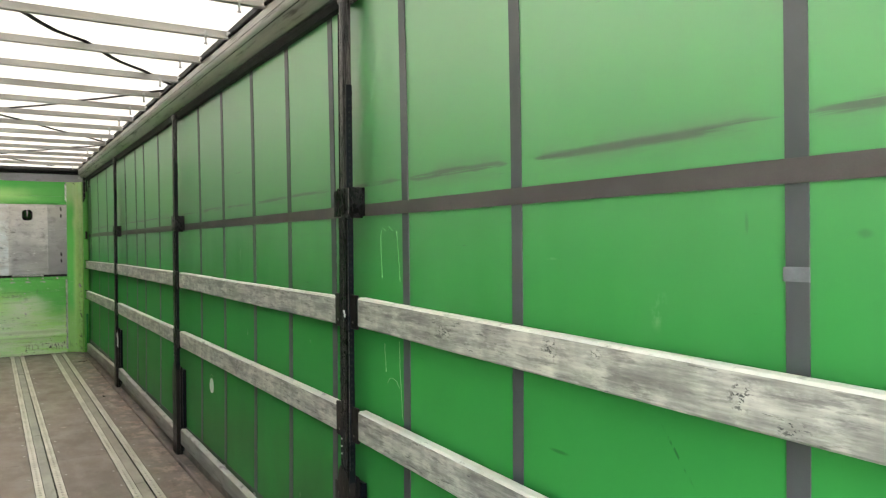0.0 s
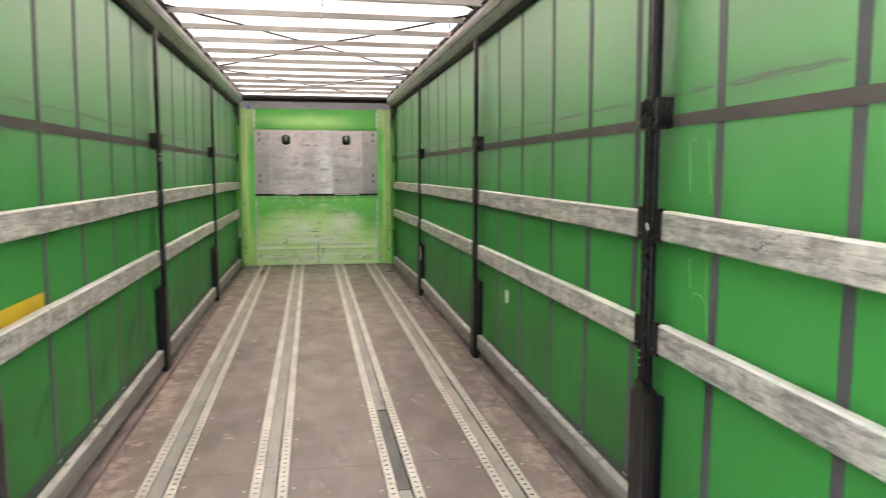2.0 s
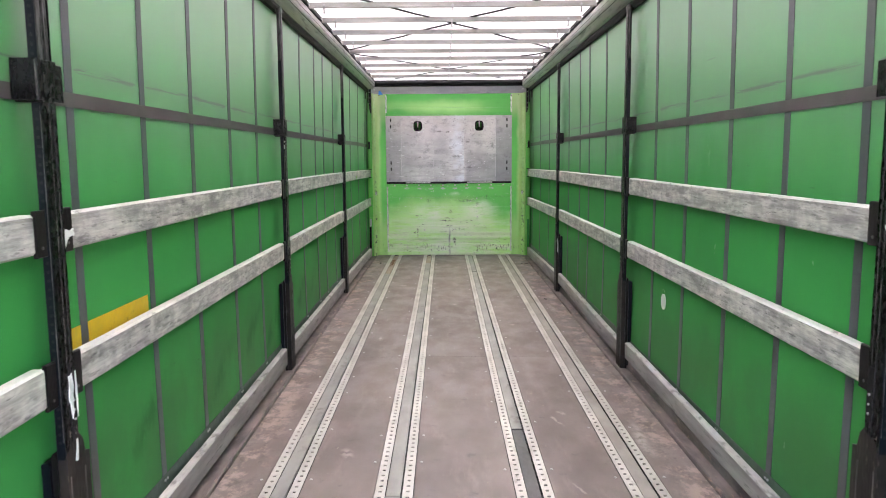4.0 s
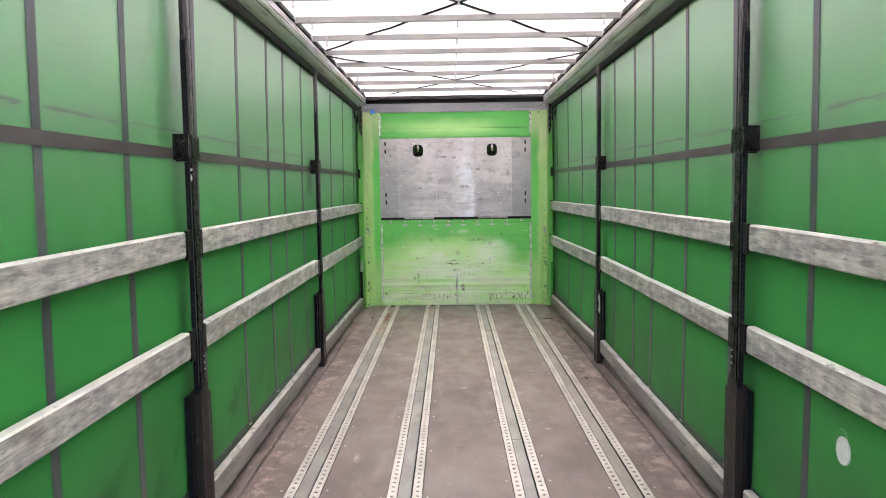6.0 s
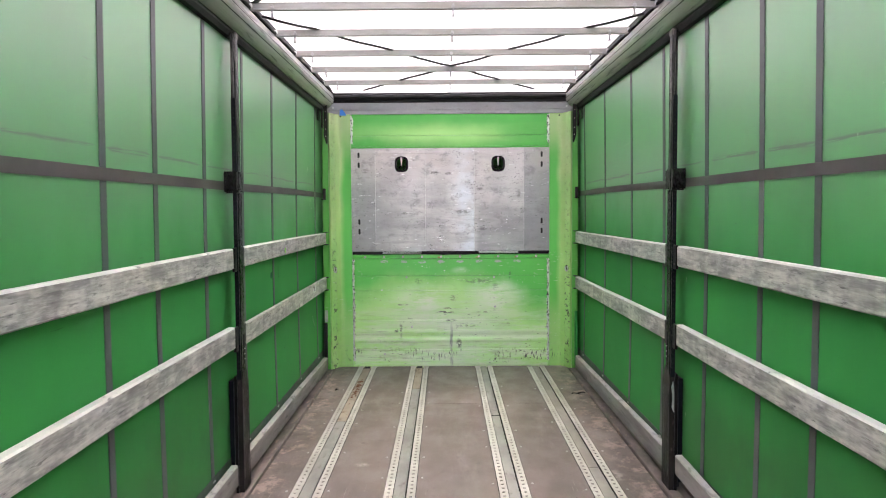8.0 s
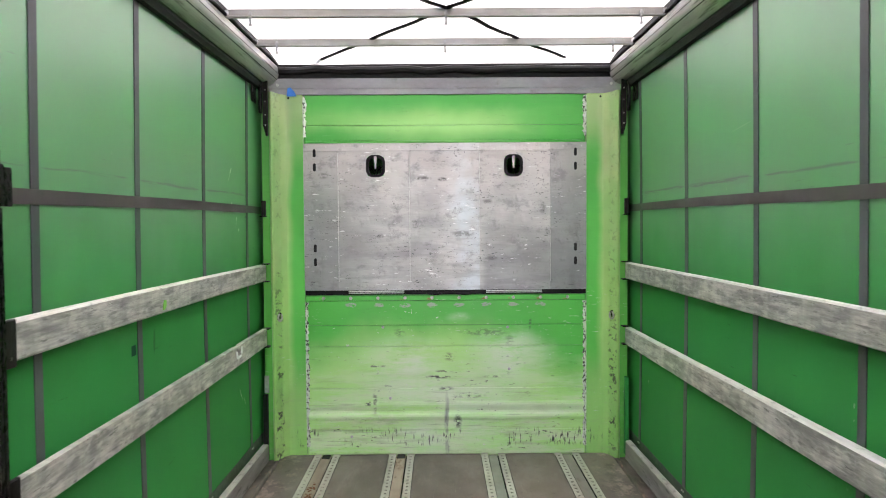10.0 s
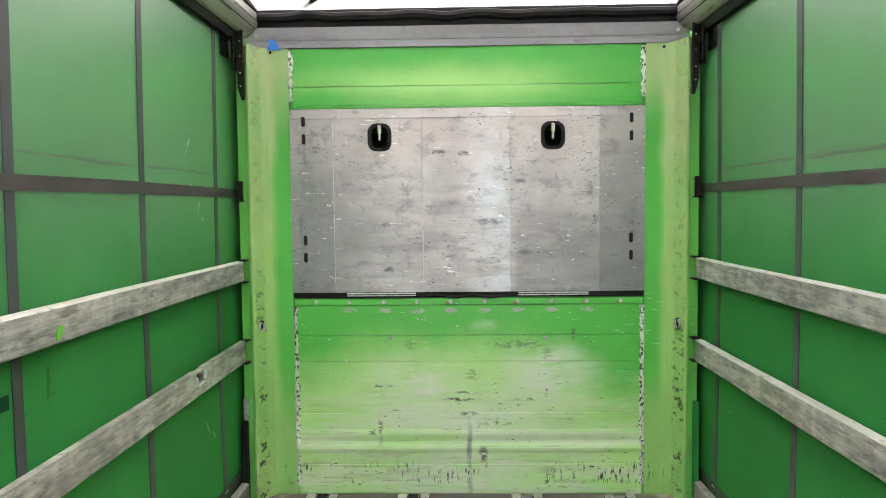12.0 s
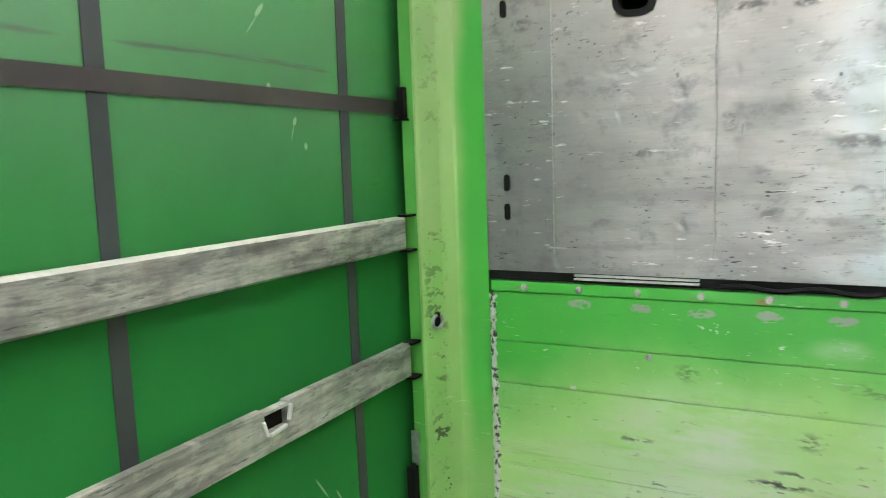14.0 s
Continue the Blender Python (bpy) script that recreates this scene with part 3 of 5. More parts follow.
GALV = worn("galvanised_floor_rail", (0.225, 0.218, 0.20), (0.335, 0.325, 0.30), (6, 2.5, 6), 0.45, metal=0.3, dirt=(0.13, 0.11, 0.095), dirt_at=(0.55, 0.78))
PINKISH = worn("dusty_rail_cover", (0.245, 0.22, 0.19), (0.355, 0.325, 0.285), (6, 2.5, 6), 0.5, metal=0.15, dirt=(0.16, 0.125, 0.10), dirt_at=(0.58, 0.78))
BEIGE = worn("rusty_beige_cover", (0.30, 0.235, 0.18), (0.42, 0.34, 0.265), (8, 3, 6), 0.6, dirt=(0.16, 0.085, 0.05), dirt_at=(0.56, 0.70))
RUST = worn("rust_crumbs", (0.14, 0.055, 0.025), (0.24, 0.10, 0.045), 40, 0.8, bump=0.5)
FLANGE = worn("pale_perforated_flange", (0.45, 0.43, 0.39), (0.63, 0.60, 0.555), (8, 3, 6), 0.42, metal=0.25, dirt=(0.27, 0.235, 0.2), dirt_at=(0.58, 0.80))
EDGE = worn("rubbed_edge_steel", (0.095, 0.080, 0.072), (0.25, 0.205, 0.182), (9, 3.2, 9), 0.5, metal=0.2, dirt=(0.36, 0.25, 0.20), dirt_at=(0.56, 0.70), bump=0.3)
GREY_PAINT = worn("grey_header_paint", (0.26, 0.25, 0.27), (0.33, 0.32, 0.34), (3, 3, 6), 0.42, dirt=(0.16, 0.15, 0.15), dirt_at=(0.58, 0.8))
RUBBER = worn("black_rubber", (0.005, 0.005, 0.0055), (0.010, 0.0095, 0.010), 12, 0.6, specular=0.25)
CLIP = worn("grey_clip", (0.26, 0.255, 0.25), (0.38, 0.37, 0.36), 30, 0.45)
PLASTIC = worn("dusty_white_clip", (0.50, 0.48, 0.45), (0.66, 0.63, 0.60), 30, 0.45)
STEEL = worn("bright_bolt_steel", (0.45, 0.45, 0.44), (0.62, 0.61, 0.60), 40, 0.35, metal=0.8, dirt=(0.25, 0.16, 0.12))
CAULK = worn("peeling_white_sealant", (0.80, 0.82, 0.78), (0.62, 0.70, 0.54), (60, 40, 34), 0.5, dirt=(0.07, 0.07, 0.06), dirt_scale=(70, 40, 45), dirt_at=(0.53, 0.57), bump=0.5)
YELLOW = worn("yellow_repair_fabric", (0.62, 0.40, 0.010), (0.72, 0.47, 0.02), 6, 0.45, dirt=(0.30, 0.17, 0.02), dirt_at=(0.6, 0.75))
WHITE = worn("white_film_residue", (0.68, 0.70, 0.66), (0.78, 0.79, 0.76), 30, 0.5)
BLUE = worn("blue_tape", (0.02, 0.17, 0.62), (0.03, 0.22, 0.72), 30, 0.5)
SILVER = worn("silver_tape", (0.13, 0.13, 0.145), (0.19, 0.19, 0.21), 30, 0.4)
PALE_GREEN = worn("pale_green_trace", (0.08, 0.34, 0.10), (0.30, 0.50, 0.26), 40, 0.5)
NEON = worn("neon_green_sticker", (0.16, 0.62, 0.05), (0.2, 0.68, 0.08), 30, 0.5)
BOUNCE_GROUND = worn("bounce_ground", (0.38, 0.365, 0.34), (0.46, 0.44, 0.41), 2.0, 0.8, dirt=(0.15, 0.145, 0.135))


# ---- mesh helpers ----
def part(name, bm, material, parent=None, label="", smooth=False):
    me = bpy.data.meshes.new(name)
    if smooth:
        for f in bm.faces:
            f.smooth = True
    bm.normal_update()
    bm.to_mesh(me)
    bm.free()
    me.materials.append(material)
    ob = new(name, me)
    ob.parent = parent
    if label:
        ob["label"] = label
    return ob


def thing(name, at, label, category, group="", kind=""):
    ob = new(name)
    ob.empty_display_size = 0.1
    ob.location = at
    return tagged(ob, label, category, group, kind)


def box(bm, x0, x1, y0, y1, z0, z1, bevel=0.0, segments=1):
    m = Matrix.LocRotScale(((x0 + x1) / 2, (y0 + y1) / 2, (z0 + z1) / 2), None, (abs(x1 - x0), abs(y1 - y0), abs(z1 - z0)))
    made = bmesh.ops.create_cube(bm, size=1, matrix=m)
    if bevel:
        edges = list({e for v in made["verts"] for e in v.link_edges})
        bmesh.ops.bevel(bm, geom=edges, offset=bevel, segments=segments, affect="EDGES", profile=0.5)


def bar(x0, x1, y0, y1, z0, z1, bevel=0.0):
    bm = bmesh.new()
    box(bm, x0, x1, y0, y1, z0, z1, bevel)
    return bm


def prism(bm, points, axis, a, b, steps=1):
    """A closed outline (two coordinates each) drawn out along x, y or z from a to b."""
    def place(p, s):
        return {"x": (s, p[0], p[1]), "y": (p[0], s, p[1]), "z": (p[0], p[1], s)}[axis]
    rings = [[bm.verts.new(place(p, a + (b - a) * i / steps)) for p in points] for i in range(steps + 1)]
    n = len(points)
    for r, s in zip(rings, rings[1:]):
        for i in range(n):
            bm.faces.new((r[i], r[(i + 1) % n], s[(i + 1) % n], s[i]))
    bm.faces.new(rings[0])
    bm.faces.new(rings[-1])
    bmesh.ops.recalc_face_normals(bm, faces=bm.faces)


def rod(bm, a, b, r, sides=8):
    a, b = Vector(a), Vector(b)
    q = (b - a).to_track_quat("Z", "Y").to_matrix().to_4x4()
    bmesh.ops.create_cone(bm, cap_ends=True, segments=sides, radius1=r, radius2=r, depth=(b - a).length, matrix=Matrix.Translation((a + b) / 2) @ q)


def tube(points, r, sides=6, flat=1.0):
    """A bent cord through the points; flat below 1 presses it into a strap."""
    bm = bmesh.new()
    pts = [Vector(p) for p in points]
    rings = []
    for i, p in enumerate(pts):
        d = (pts[min(i + 1, len(pts) - 1)] - pts[max(i - 1, 0)]).normalized()
        up = Vector((0, 0, 1)) if abs(d.z) < 0.9 else Vector((1, 0, 0))
        s = d.cross(up).normalized()
        u = s.cross(d)
        rings.append([bm.verts.new(p + s * math.cos(k * 2 * math.pi / sides) * r + u * math.sin(k * 2 * math.pi / sides) * r * flat) for k in range(sides)])
    for a, b in zip(rings, rings[1:]):
        for k in range(sides):
            bm.faces.new((a[k], a[(k + 1) % sides], b[(k + 1) % sides], b[k]))
    bm.faces.new(rings[0]), bm.faces.new(rings[-1])
    bmesh.ops.recalc_face_normals(bm, faces=bm.faces)
    return bm


def ladder(bm, x0, x1, y0, y1, z, pitch, hole, hole_w, thick=0.004):
    """A perforated strip lying flat: real holes one pitch apart, with their side walls."""
    count = int((y1 - y0) / pitch)
    xm = (x0 + x1) / 2
    ha, hb = xm - hole_w / 2, xm + hole_w / 2

    def quad(*p):
        bm.faces.new([bm.verts.new(v) for v in p])
    for xa, xb in ((x0, ha), (hb, x1)):
        quad((xa, y0, z), (xb, y0, z), (xb, y1, z), (xa, y1, z))
    quad((x0, y0, z), (x0, y1, z), (x0, y1, z - thick), (x0, y0, z - thick))
    quad((x1, y1, z), (x1, y0, z), (x1, y0, z - thick), (x1, y1, z - thick))
    edge = y0
    for i in range(count):
        c = y0 + (i + 0.5) * pitch
        a, b = c - hole / 2, c + hole / 2
        quad((ha, edge, z), (hb, edge, z), (hb, a, z), (ha, a, z))
        quad((ha, a, z), (hb, a, z), (hb, a, z - thick), (ha, a, z - thick))
        quad((hb, b, z), (ha, b, z), (ha, b, z - thick), (hb, b, z - thick))
        quad((ha, b, z), (ha, a, z), (ha, a, z - thick), (ha, b, z - thick))
        quad((hb, a, z), (hb, b, z), (hb, b, z - thick), (hb, a, z - thick))
        edge = b
    quad((ha, edge, z), (hb, edge, z), (hb, y1, z), (ha, y1, z))
    bmesh.ops.remove_doubles(bm, verts=bm.verts, dist=1e-5)


# ---- ground outside and floor ----
# unseen ground, kept pale so it reflects daylight in through the rear
ground = part("ground", bar(-400, 400, -400, 400, -1.6, -1.25), BOUNCE_GROUND)
tagged(ground, "unseen ground, made pale to bounce daylight in at the open rear", "ground", kind="structure")

floor = part("floor", bar(-1.31, 1.31, Y_REAR, Y_FRONT + 0.05, -0.16, -0.045), EDGE)
floor.location.z = FLOOR_Z
tagged(floor, "worn brown trailer floor with perforated steel lashing rails", "floor", kind="structure")
JOINTS = (Y_REAR, 1.25, 3.845, 6.3, 8.85, 11.05, Y_FRONT - 0.005)
HALF = dict(zip(RAILS, (0.090, 0.089, 0.086, 0.088)))
lanes = [-1.171] + [v for r in RAILS for v in (r - HALF[r] - 0.002, r + HALF[r] + 0.002)] + [1.171]
for x0, x1 in zip(lanes[::2], lanes[1::2]):
    for y0, y1 in zip(JOINTS, JOINTS[1:]):
        part("floor_panel", bar(x0 + 0.0015, x1 - 0.0015, y0 + 0.0004, y1 - 0.0004, -0.044, 0.0, 0.0012), PLY, floor)
for r in RAILS:
    w, core = HALF[r], HALF[r] - 0.053
    part("rail_channel", bar(r - w - 0.001, r + w + 0.001, Y_REAR, Y_FRONT - 0.005, -0.044, -0.016), BLACK, floor, "dark channel under the perforated flanges")
    for s in (-1, 1):
        bm = bmesh.new()
        xa, xb = r + s * (core + 0.004), r + s * w
        ladder(bm, min(xa, xb), max(xa, xb), Y_REAR, Y_FRONT - 0.005, 0.002, 0.059, 0.0165, 0.0170)
        part("perforated_flange", bm, FLANGE, floor, "pale steel flange with a row of square holes")
    k = RAILS.index(r)
    cuts = ([Y_REAR, 2.6, 7.6, 10.56], [Y_REAR, 3.9, 8.3, 11.56], [Y_REAR, 3.51, 4.735, 7.2, 10.69], [Y_REAR, 5.4, 9.53])[k] + [Y_FRONT - 0.03]
    for y0, y1 in zip(cuts, cuts[1:]):
        tan, dull = r < 0 and y1 > 12.3, k == 2 and y0 == 3.51
        part("rail_cover", bar(r - core, r + core - 0.006, y0 + 0.003, y1 - 0.003, -0.011, 0.0005, 0.001), BEIGE if tan else DULL if dull else PINKISH if k == 3 else GALV, floor, "rusty beige cover" if tan else "dull dark cover" if dull else "")
for r in RAILS[:2]:
    part("rail_slot", bar(r - 0.030, r + 0.026, 12.405, 12.495, 0.0012, 0.0025), RUBBER, floor, "dark open slot at the rail's front end")
for y in (4.735, 10.69):
    part("joint_gap", bar(0.296, 0.360, y - 0.016, y + 0.004, 0.0008, 0.0016), RUBBER, floor, "dark notch in a rail cover")
screw_mesh = None
for r in RAILS:
    for e in (-1, 1):
        for i in range(23):
            y = Y_REAR + 0.2 + i * 0.565 + 0.1 * ((i * 7 + int(r * 50)) % 3 - 1)
            if screw_mesh is None:
                bm = bmesh.new()
                bmesh.ops.create_cone(bm, cap_ends=True, segments=8, radius1=0.0085, radius2=0.006, depth=0.003)
                screw_mesh = part("screw", bm, STEEL, floor)
                screw_mesh.location = (r + e * (HALF[r] + 0.03), y, 0.0015)
            else:
                ob = new("screw", screw_mesh.data)
                ob.parent, ob.location = floor, (r + e * (HALF[r] + 0.03), y, 0.0015)
for s in (-1, 1):
    bm = bmesh.new()
    prism(bm, [(s * x, z) for x, z in ((1.172, -0.044), (1.172, -0.020), (1.178, -0.020), (1.181, 0.002), (1.186, 0.006), (1.197, 0.005), (1.202, -0.014), (1.2715, -0.016), (1.2715, -0.044))], "y", Y_REAR, Y_FRONT - 0.01, 20)
    part("edge_profile", bm, EDGE, floor, "rubbed rusty steel edge profile")
    bm = bmesh.new()
    prism(bm, [(s * 1.272, -0.044), (s * 1.272, 0.035), (s * 1.30, 0.035), (s * 1.31, -0.044)], "y", Y_REAR, Y_FRONT - 0.01, 4)
    part("outer_frame", bm, EDGE, floor, "dark outer frame member")


# ---- side curtains ----
def fabric_x(y, z):
    """How far out the tarpaulin hangs at a place: it bellies a little between the straps."""
    v = noise.noise(Vector((y * 0.7, z * 0.5, 3.1))) * 0.004
    return FABRIC_X + v + 0.012 * math.sin(math.pi * max(0.0, min(1.0, z / 2.6)))


def sheet(bm, s, ya, yb, za, zb, ny, nz, lift, thick):
    """A piece of cloth that follows the tarpaulin, lift metres inside it."""
    grid = []
    for layer in (0, thick):
        grid.append([[bm.verts.new((s * (fabric_x(ya + (yb - ya) * i / ny, za + (zb - za) * k / nz) - lift + layer), ya + (yb - ya) * i / ny, za + (zb - za) * k / nz)) for k in range(nz + 1)] for i in range(ny + 1)])
    for g in grid:
        for i in range(ny):
            for k in range(nz):
                bm.faces.new((g[i][k], g[i + 1][k], g[i + 1][k + 1], g[i][k + 1]))
    rim = [(i, 0) for i in range(ny)] + [(ny, k) for k in range(nz)] + [(i, nz) for i in range(ny, 0, -1)] + [(0, k) for k in range(nz, 0, -1)]
    for (a, b), (c, d) in zip(rim, rim[1:] + rim[:1]):
        bm.faces.new((grid[0][a][b], grid[0][c][d], grid[1][c][d], grid[1][a][b]))
    bmesh.ops.recalc_face_normals(bm, faces=bm.faces)


def band_z(y):
    return 1.694 + 0.0018 * y + 0.008 * max(0.0, 1 - abs(y - 11.0) / 1.5)


def side_curtain(s):
    c = thing("side_curtain", (s * FABRIC_X, 6, 0), "green glossy tarpaulin side curtain with grey webbing straps", "curtain", "side curtains")
    def cloth(name, ya, yb, za, zb, ny, nz, lift, thick, mat, label=""):
        bm = bmesh.new()
        sheet(bm, s, ya, yb, za, zb, ny, nz, lift, thick)
        bm.transform(Matrix.Translation((-s * FABRIC_X, -6, 0)))
        return part(name, bm, mat, c, label, smooth=name == "fabric")
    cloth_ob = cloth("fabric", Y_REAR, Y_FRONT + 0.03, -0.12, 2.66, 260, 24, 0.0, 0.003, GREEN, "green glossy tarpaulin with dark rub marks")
    rub = cloth_ob.data.attributes.new("rub", "FLOAT", "POINT")
    rng = random.Random(5 + s)
    straps = STRAPS if s > 0 else LEFT_STRAPS
    bays = [(a + rng.uniform(0.0, 0.06) * (b - a), b - rng.uniform(0.0, 0.10) * (b - a), rng.uniform(0.8, 1.0) if a < 2 else rng.uniform(0.35, 0.85)) for a, b in zip(straps, straps[1:])]
    for v, value in zip(cloth_ob.data.vertices, rub.data):
        y = v.co.y + 6
        value.value = max([amount * min(1.0, 4.0 * math.sin(math.pi * (y - a) / (b - a))) for a, b, amount in bays if a < y < b], default=0.0)
    for y in STRAPS if s > 0 else LEFT_STRAPS:
        cloth("strap", y - 0.024, y + 0.024, 0.150, 2.64, 1, 24, 0.0035, 0.003, STRAP, "grey vertical webbing strap")
        for dy in (-0.012, 0.012):
            bm = bmesh.new()
            xx = s * (fabric_x(y, 0.14) - 0.006)
            rod(bm, (xx, y + dy, 0.140), (xx - s * 0.005, y + dy, 0.140), 0.006, 8)
            bm.transform(Matrix.Translation((-s * FABRIC_X, -6, 0)))
            part("rivet", bm, STEEL, c, "small bright rivet at the strap end")
    n = 60
    bm = bmesh.new()
    rows = [[bm.verts.new((s * (fabric_x(y, band_z(y)) - 0.0065), y, band_z(y) + dz)) for dz in (-0.024, 0.024)] for y in [Y_REAR + (Y_FRONT - 0.05 - Y_REAR) * i / n for i in range(n + 1)]]
    for a, b in zip(rows, rows[1:]):
        bm.faces.new((a[0], b[0], b[1], a[1]))
    bmesh.ops.solidify(bm, geom=bm.faces[:], thickness=0.002)
    bm.transform(Matrix.Translation((-s * FABRIC_X, -6, 0)))
    part("band", bm, BAND, c, "taupe horizontal webbing band")
    cloth("hem", Y_REAR, Y_FRONT - 0.02, 0.092, 0.162, 60, 1, 0.0055, 0.002, HEM, "dark grey-green webbing hem along the lower edge")
    return c


for s in (1, -1):
    side_curtain(s)


# ---- side slats between the posts ----
def slat(s, y0, y1, rear, front, label, seed):
    """A board from y0 to y1; rear and front are its lower and upper heights at the two ends."""
    bm = bmesh.new()
    n = 12
    rng = random.Random(seed)
    sag = rng.uniform(-0.004, 0.004)
    xi, xo = SLAT_X - 0.012, SLAT_X + 0.026
    e = 0.007
    kick = rear[0] < 0.2
    rings = []
    for i in range(n + 1):
        t = i / n
        z0, z1 = (a + (b - a) * t + sag * math.sin(math.pi * t) for a, b in zip(rear, front))
        dx = rng.uniform(-0.0012, 0.0012)
        outline = [(xi + e, z0), (xi, z0 + e), (xi, z1 - e), (xi + e, z1), (xo, z1), (xo, z0)]
        rings.append([bm.verts.new((s * (x + dx), y0 + (y1 - y0) * t, z + rng.uniform(-0.0006, 0.0006))) for x, z in outline])
    for a, b in zip(rings, rings[1:]):
        for k in range(6):
            bm.faces.new((a[k], a[(k + 1) % 6], b[(k + 1) % 6], b[k]))
    bm.faces.new(rings[0]), bm.faces.new(rings[-1])
    bmesh.ops.recalc_face_normals(bm, faces=bm.faces)
    bm.normal_update()
    # upward faces get the paler material, as if lit from above
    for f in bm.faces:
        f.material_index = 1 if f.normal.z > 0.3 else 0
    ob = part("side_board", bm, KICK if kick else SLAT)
    ob.data.materials.append(KICK_LIT_EDGE if kick else LIT_EDGE)
    return tagged(ob, label, "board", "side boards")


def holed_slat(s, y0, y1, z0, z1, ya, yb, za, zb, label):
    """The slat with a ragged hole torn near its upper edge."""
    t = thing("side_board", (s * SLAT_X, (y0 + y1) / 2, z0), label, "board", "side boards")
    bm = bmesh.new()
    for a, b, c, d in ((y0, ya, z0, z1), (yb, y1, z0, z1), (ya, yb, z0, za), (ya, yb, zb, z1 - 0.006)):
        box(bm, s * (SLAT_X - 0.012), s * (SLAT_X + 0.016), a, b, c, d)
    bm.transform(Matrix.Translation((-s * SLAT_X, -(y0 + y1) / 2, -z0)))
    part("plank", bm, SLAT, t)
    for a, b, c, d, lean in ((ya - 0.008, ya + 0.004, za - 0.004, zb - 0.012, 0.3), (yb - 0.006, yb + 0.010, za + 0.012, zb + 0.004, -0.25), (ya + 0.004, yb - 0.004, za - 0.007, za + 0.004, 0.1)):
        bm = bmesh.new()
        box(bm, -0.005, 0.005, (a - b) / 2.6, (b - a) / 2.6, (c - d) / 2, (d - c) / 2, 0.002)
        bm.transform(Matrix.Translation((-s * 0.016, (a + b) / 2 - (y0 + y1) / 2, (c + d) / 2 - z0)) @ Matrix.Rotation(lean, 4, "X"))
        part("torn_rim", bm, WHITE, t, "bent bright rim of the torn hole")
    back = bar(s * 0.012, s * 0.015, ya - (y0 + y1) / 2 - 0.002, yb - (y0 + y1) / 2 + 0.002, za - z0 - 0.002, zb - z0 + 0.002)
    part("dark_core", back, BROWN_BLACK, t, "dark hollow inside the torn board")
    return t


ends = [(Y_REAR + 0.1, POSTS[0] - 0.1)] + [(a + 0.1, b - 0.1) for a, b in zip(POSTS, POSTS[1:])] + [(POSTS[2] + 0.1, 12.345)]
UPPER = (((1.168, 1.284), (1.236, 1.352)), ((1.231, 1.346), (1.241, 1.357)), ((1.242, 1.358), (1.242, 1.358)), ((1.240, 1.356), (1.228, 1.341)))
LOWER = (((0.700, 0.818), (0.784, 0.904)), ((0.782, 0.899), (0.786, 0.906)), ((0.790, 0.909), (0.795, 0.917)), ((0.792, 0.915), (0.772, 0.893)))
KICKS = {1: (((0.005, 0.133), (0.005, 0.135)), ((0.028, 0.118), (0.036, 0.158)), ((-0.011, 0.113), (0.058, 0.173)), ((0.012, 0.147), (-0.032, 0.103))),
         -1: (((-0.005, 0.107), (-0.005, 0.107)), ((-0.010, 0.106), (0.003, 0.130)), ((0.0, 0.125), (0.005, 0.128)), ((0.0, 0.128), (-0.032, 0.095)))}
seed = 0
for s in (1, -1):
    for k, (y0, y1) in enumerate(ends):
        for rear, front in (UPPER[k], LOWER[k]):
            seed += 1
            if s < 0 and k == 0:
                rear = tuple(z + (0.060 if z > 1 else 0.076) for z in rear)
            if s < 0 and k == 3 and rear[0] < 1:
                holed_slat(s, y0, y1, 0.782, 0.900, 11.587, 11.682, 0.834, 0.886, "weathered grey side board with a torn hole near the front wall")
            else:
                slat(s, y0, y1, rear, front, "weathered grey side board, scuffed, between two black posts", seed)
        seed += 1
        slat(s, y0, y1, *KICKS[s][k], "soiled grey kick board with a pale upper edge, along the floor", seed)


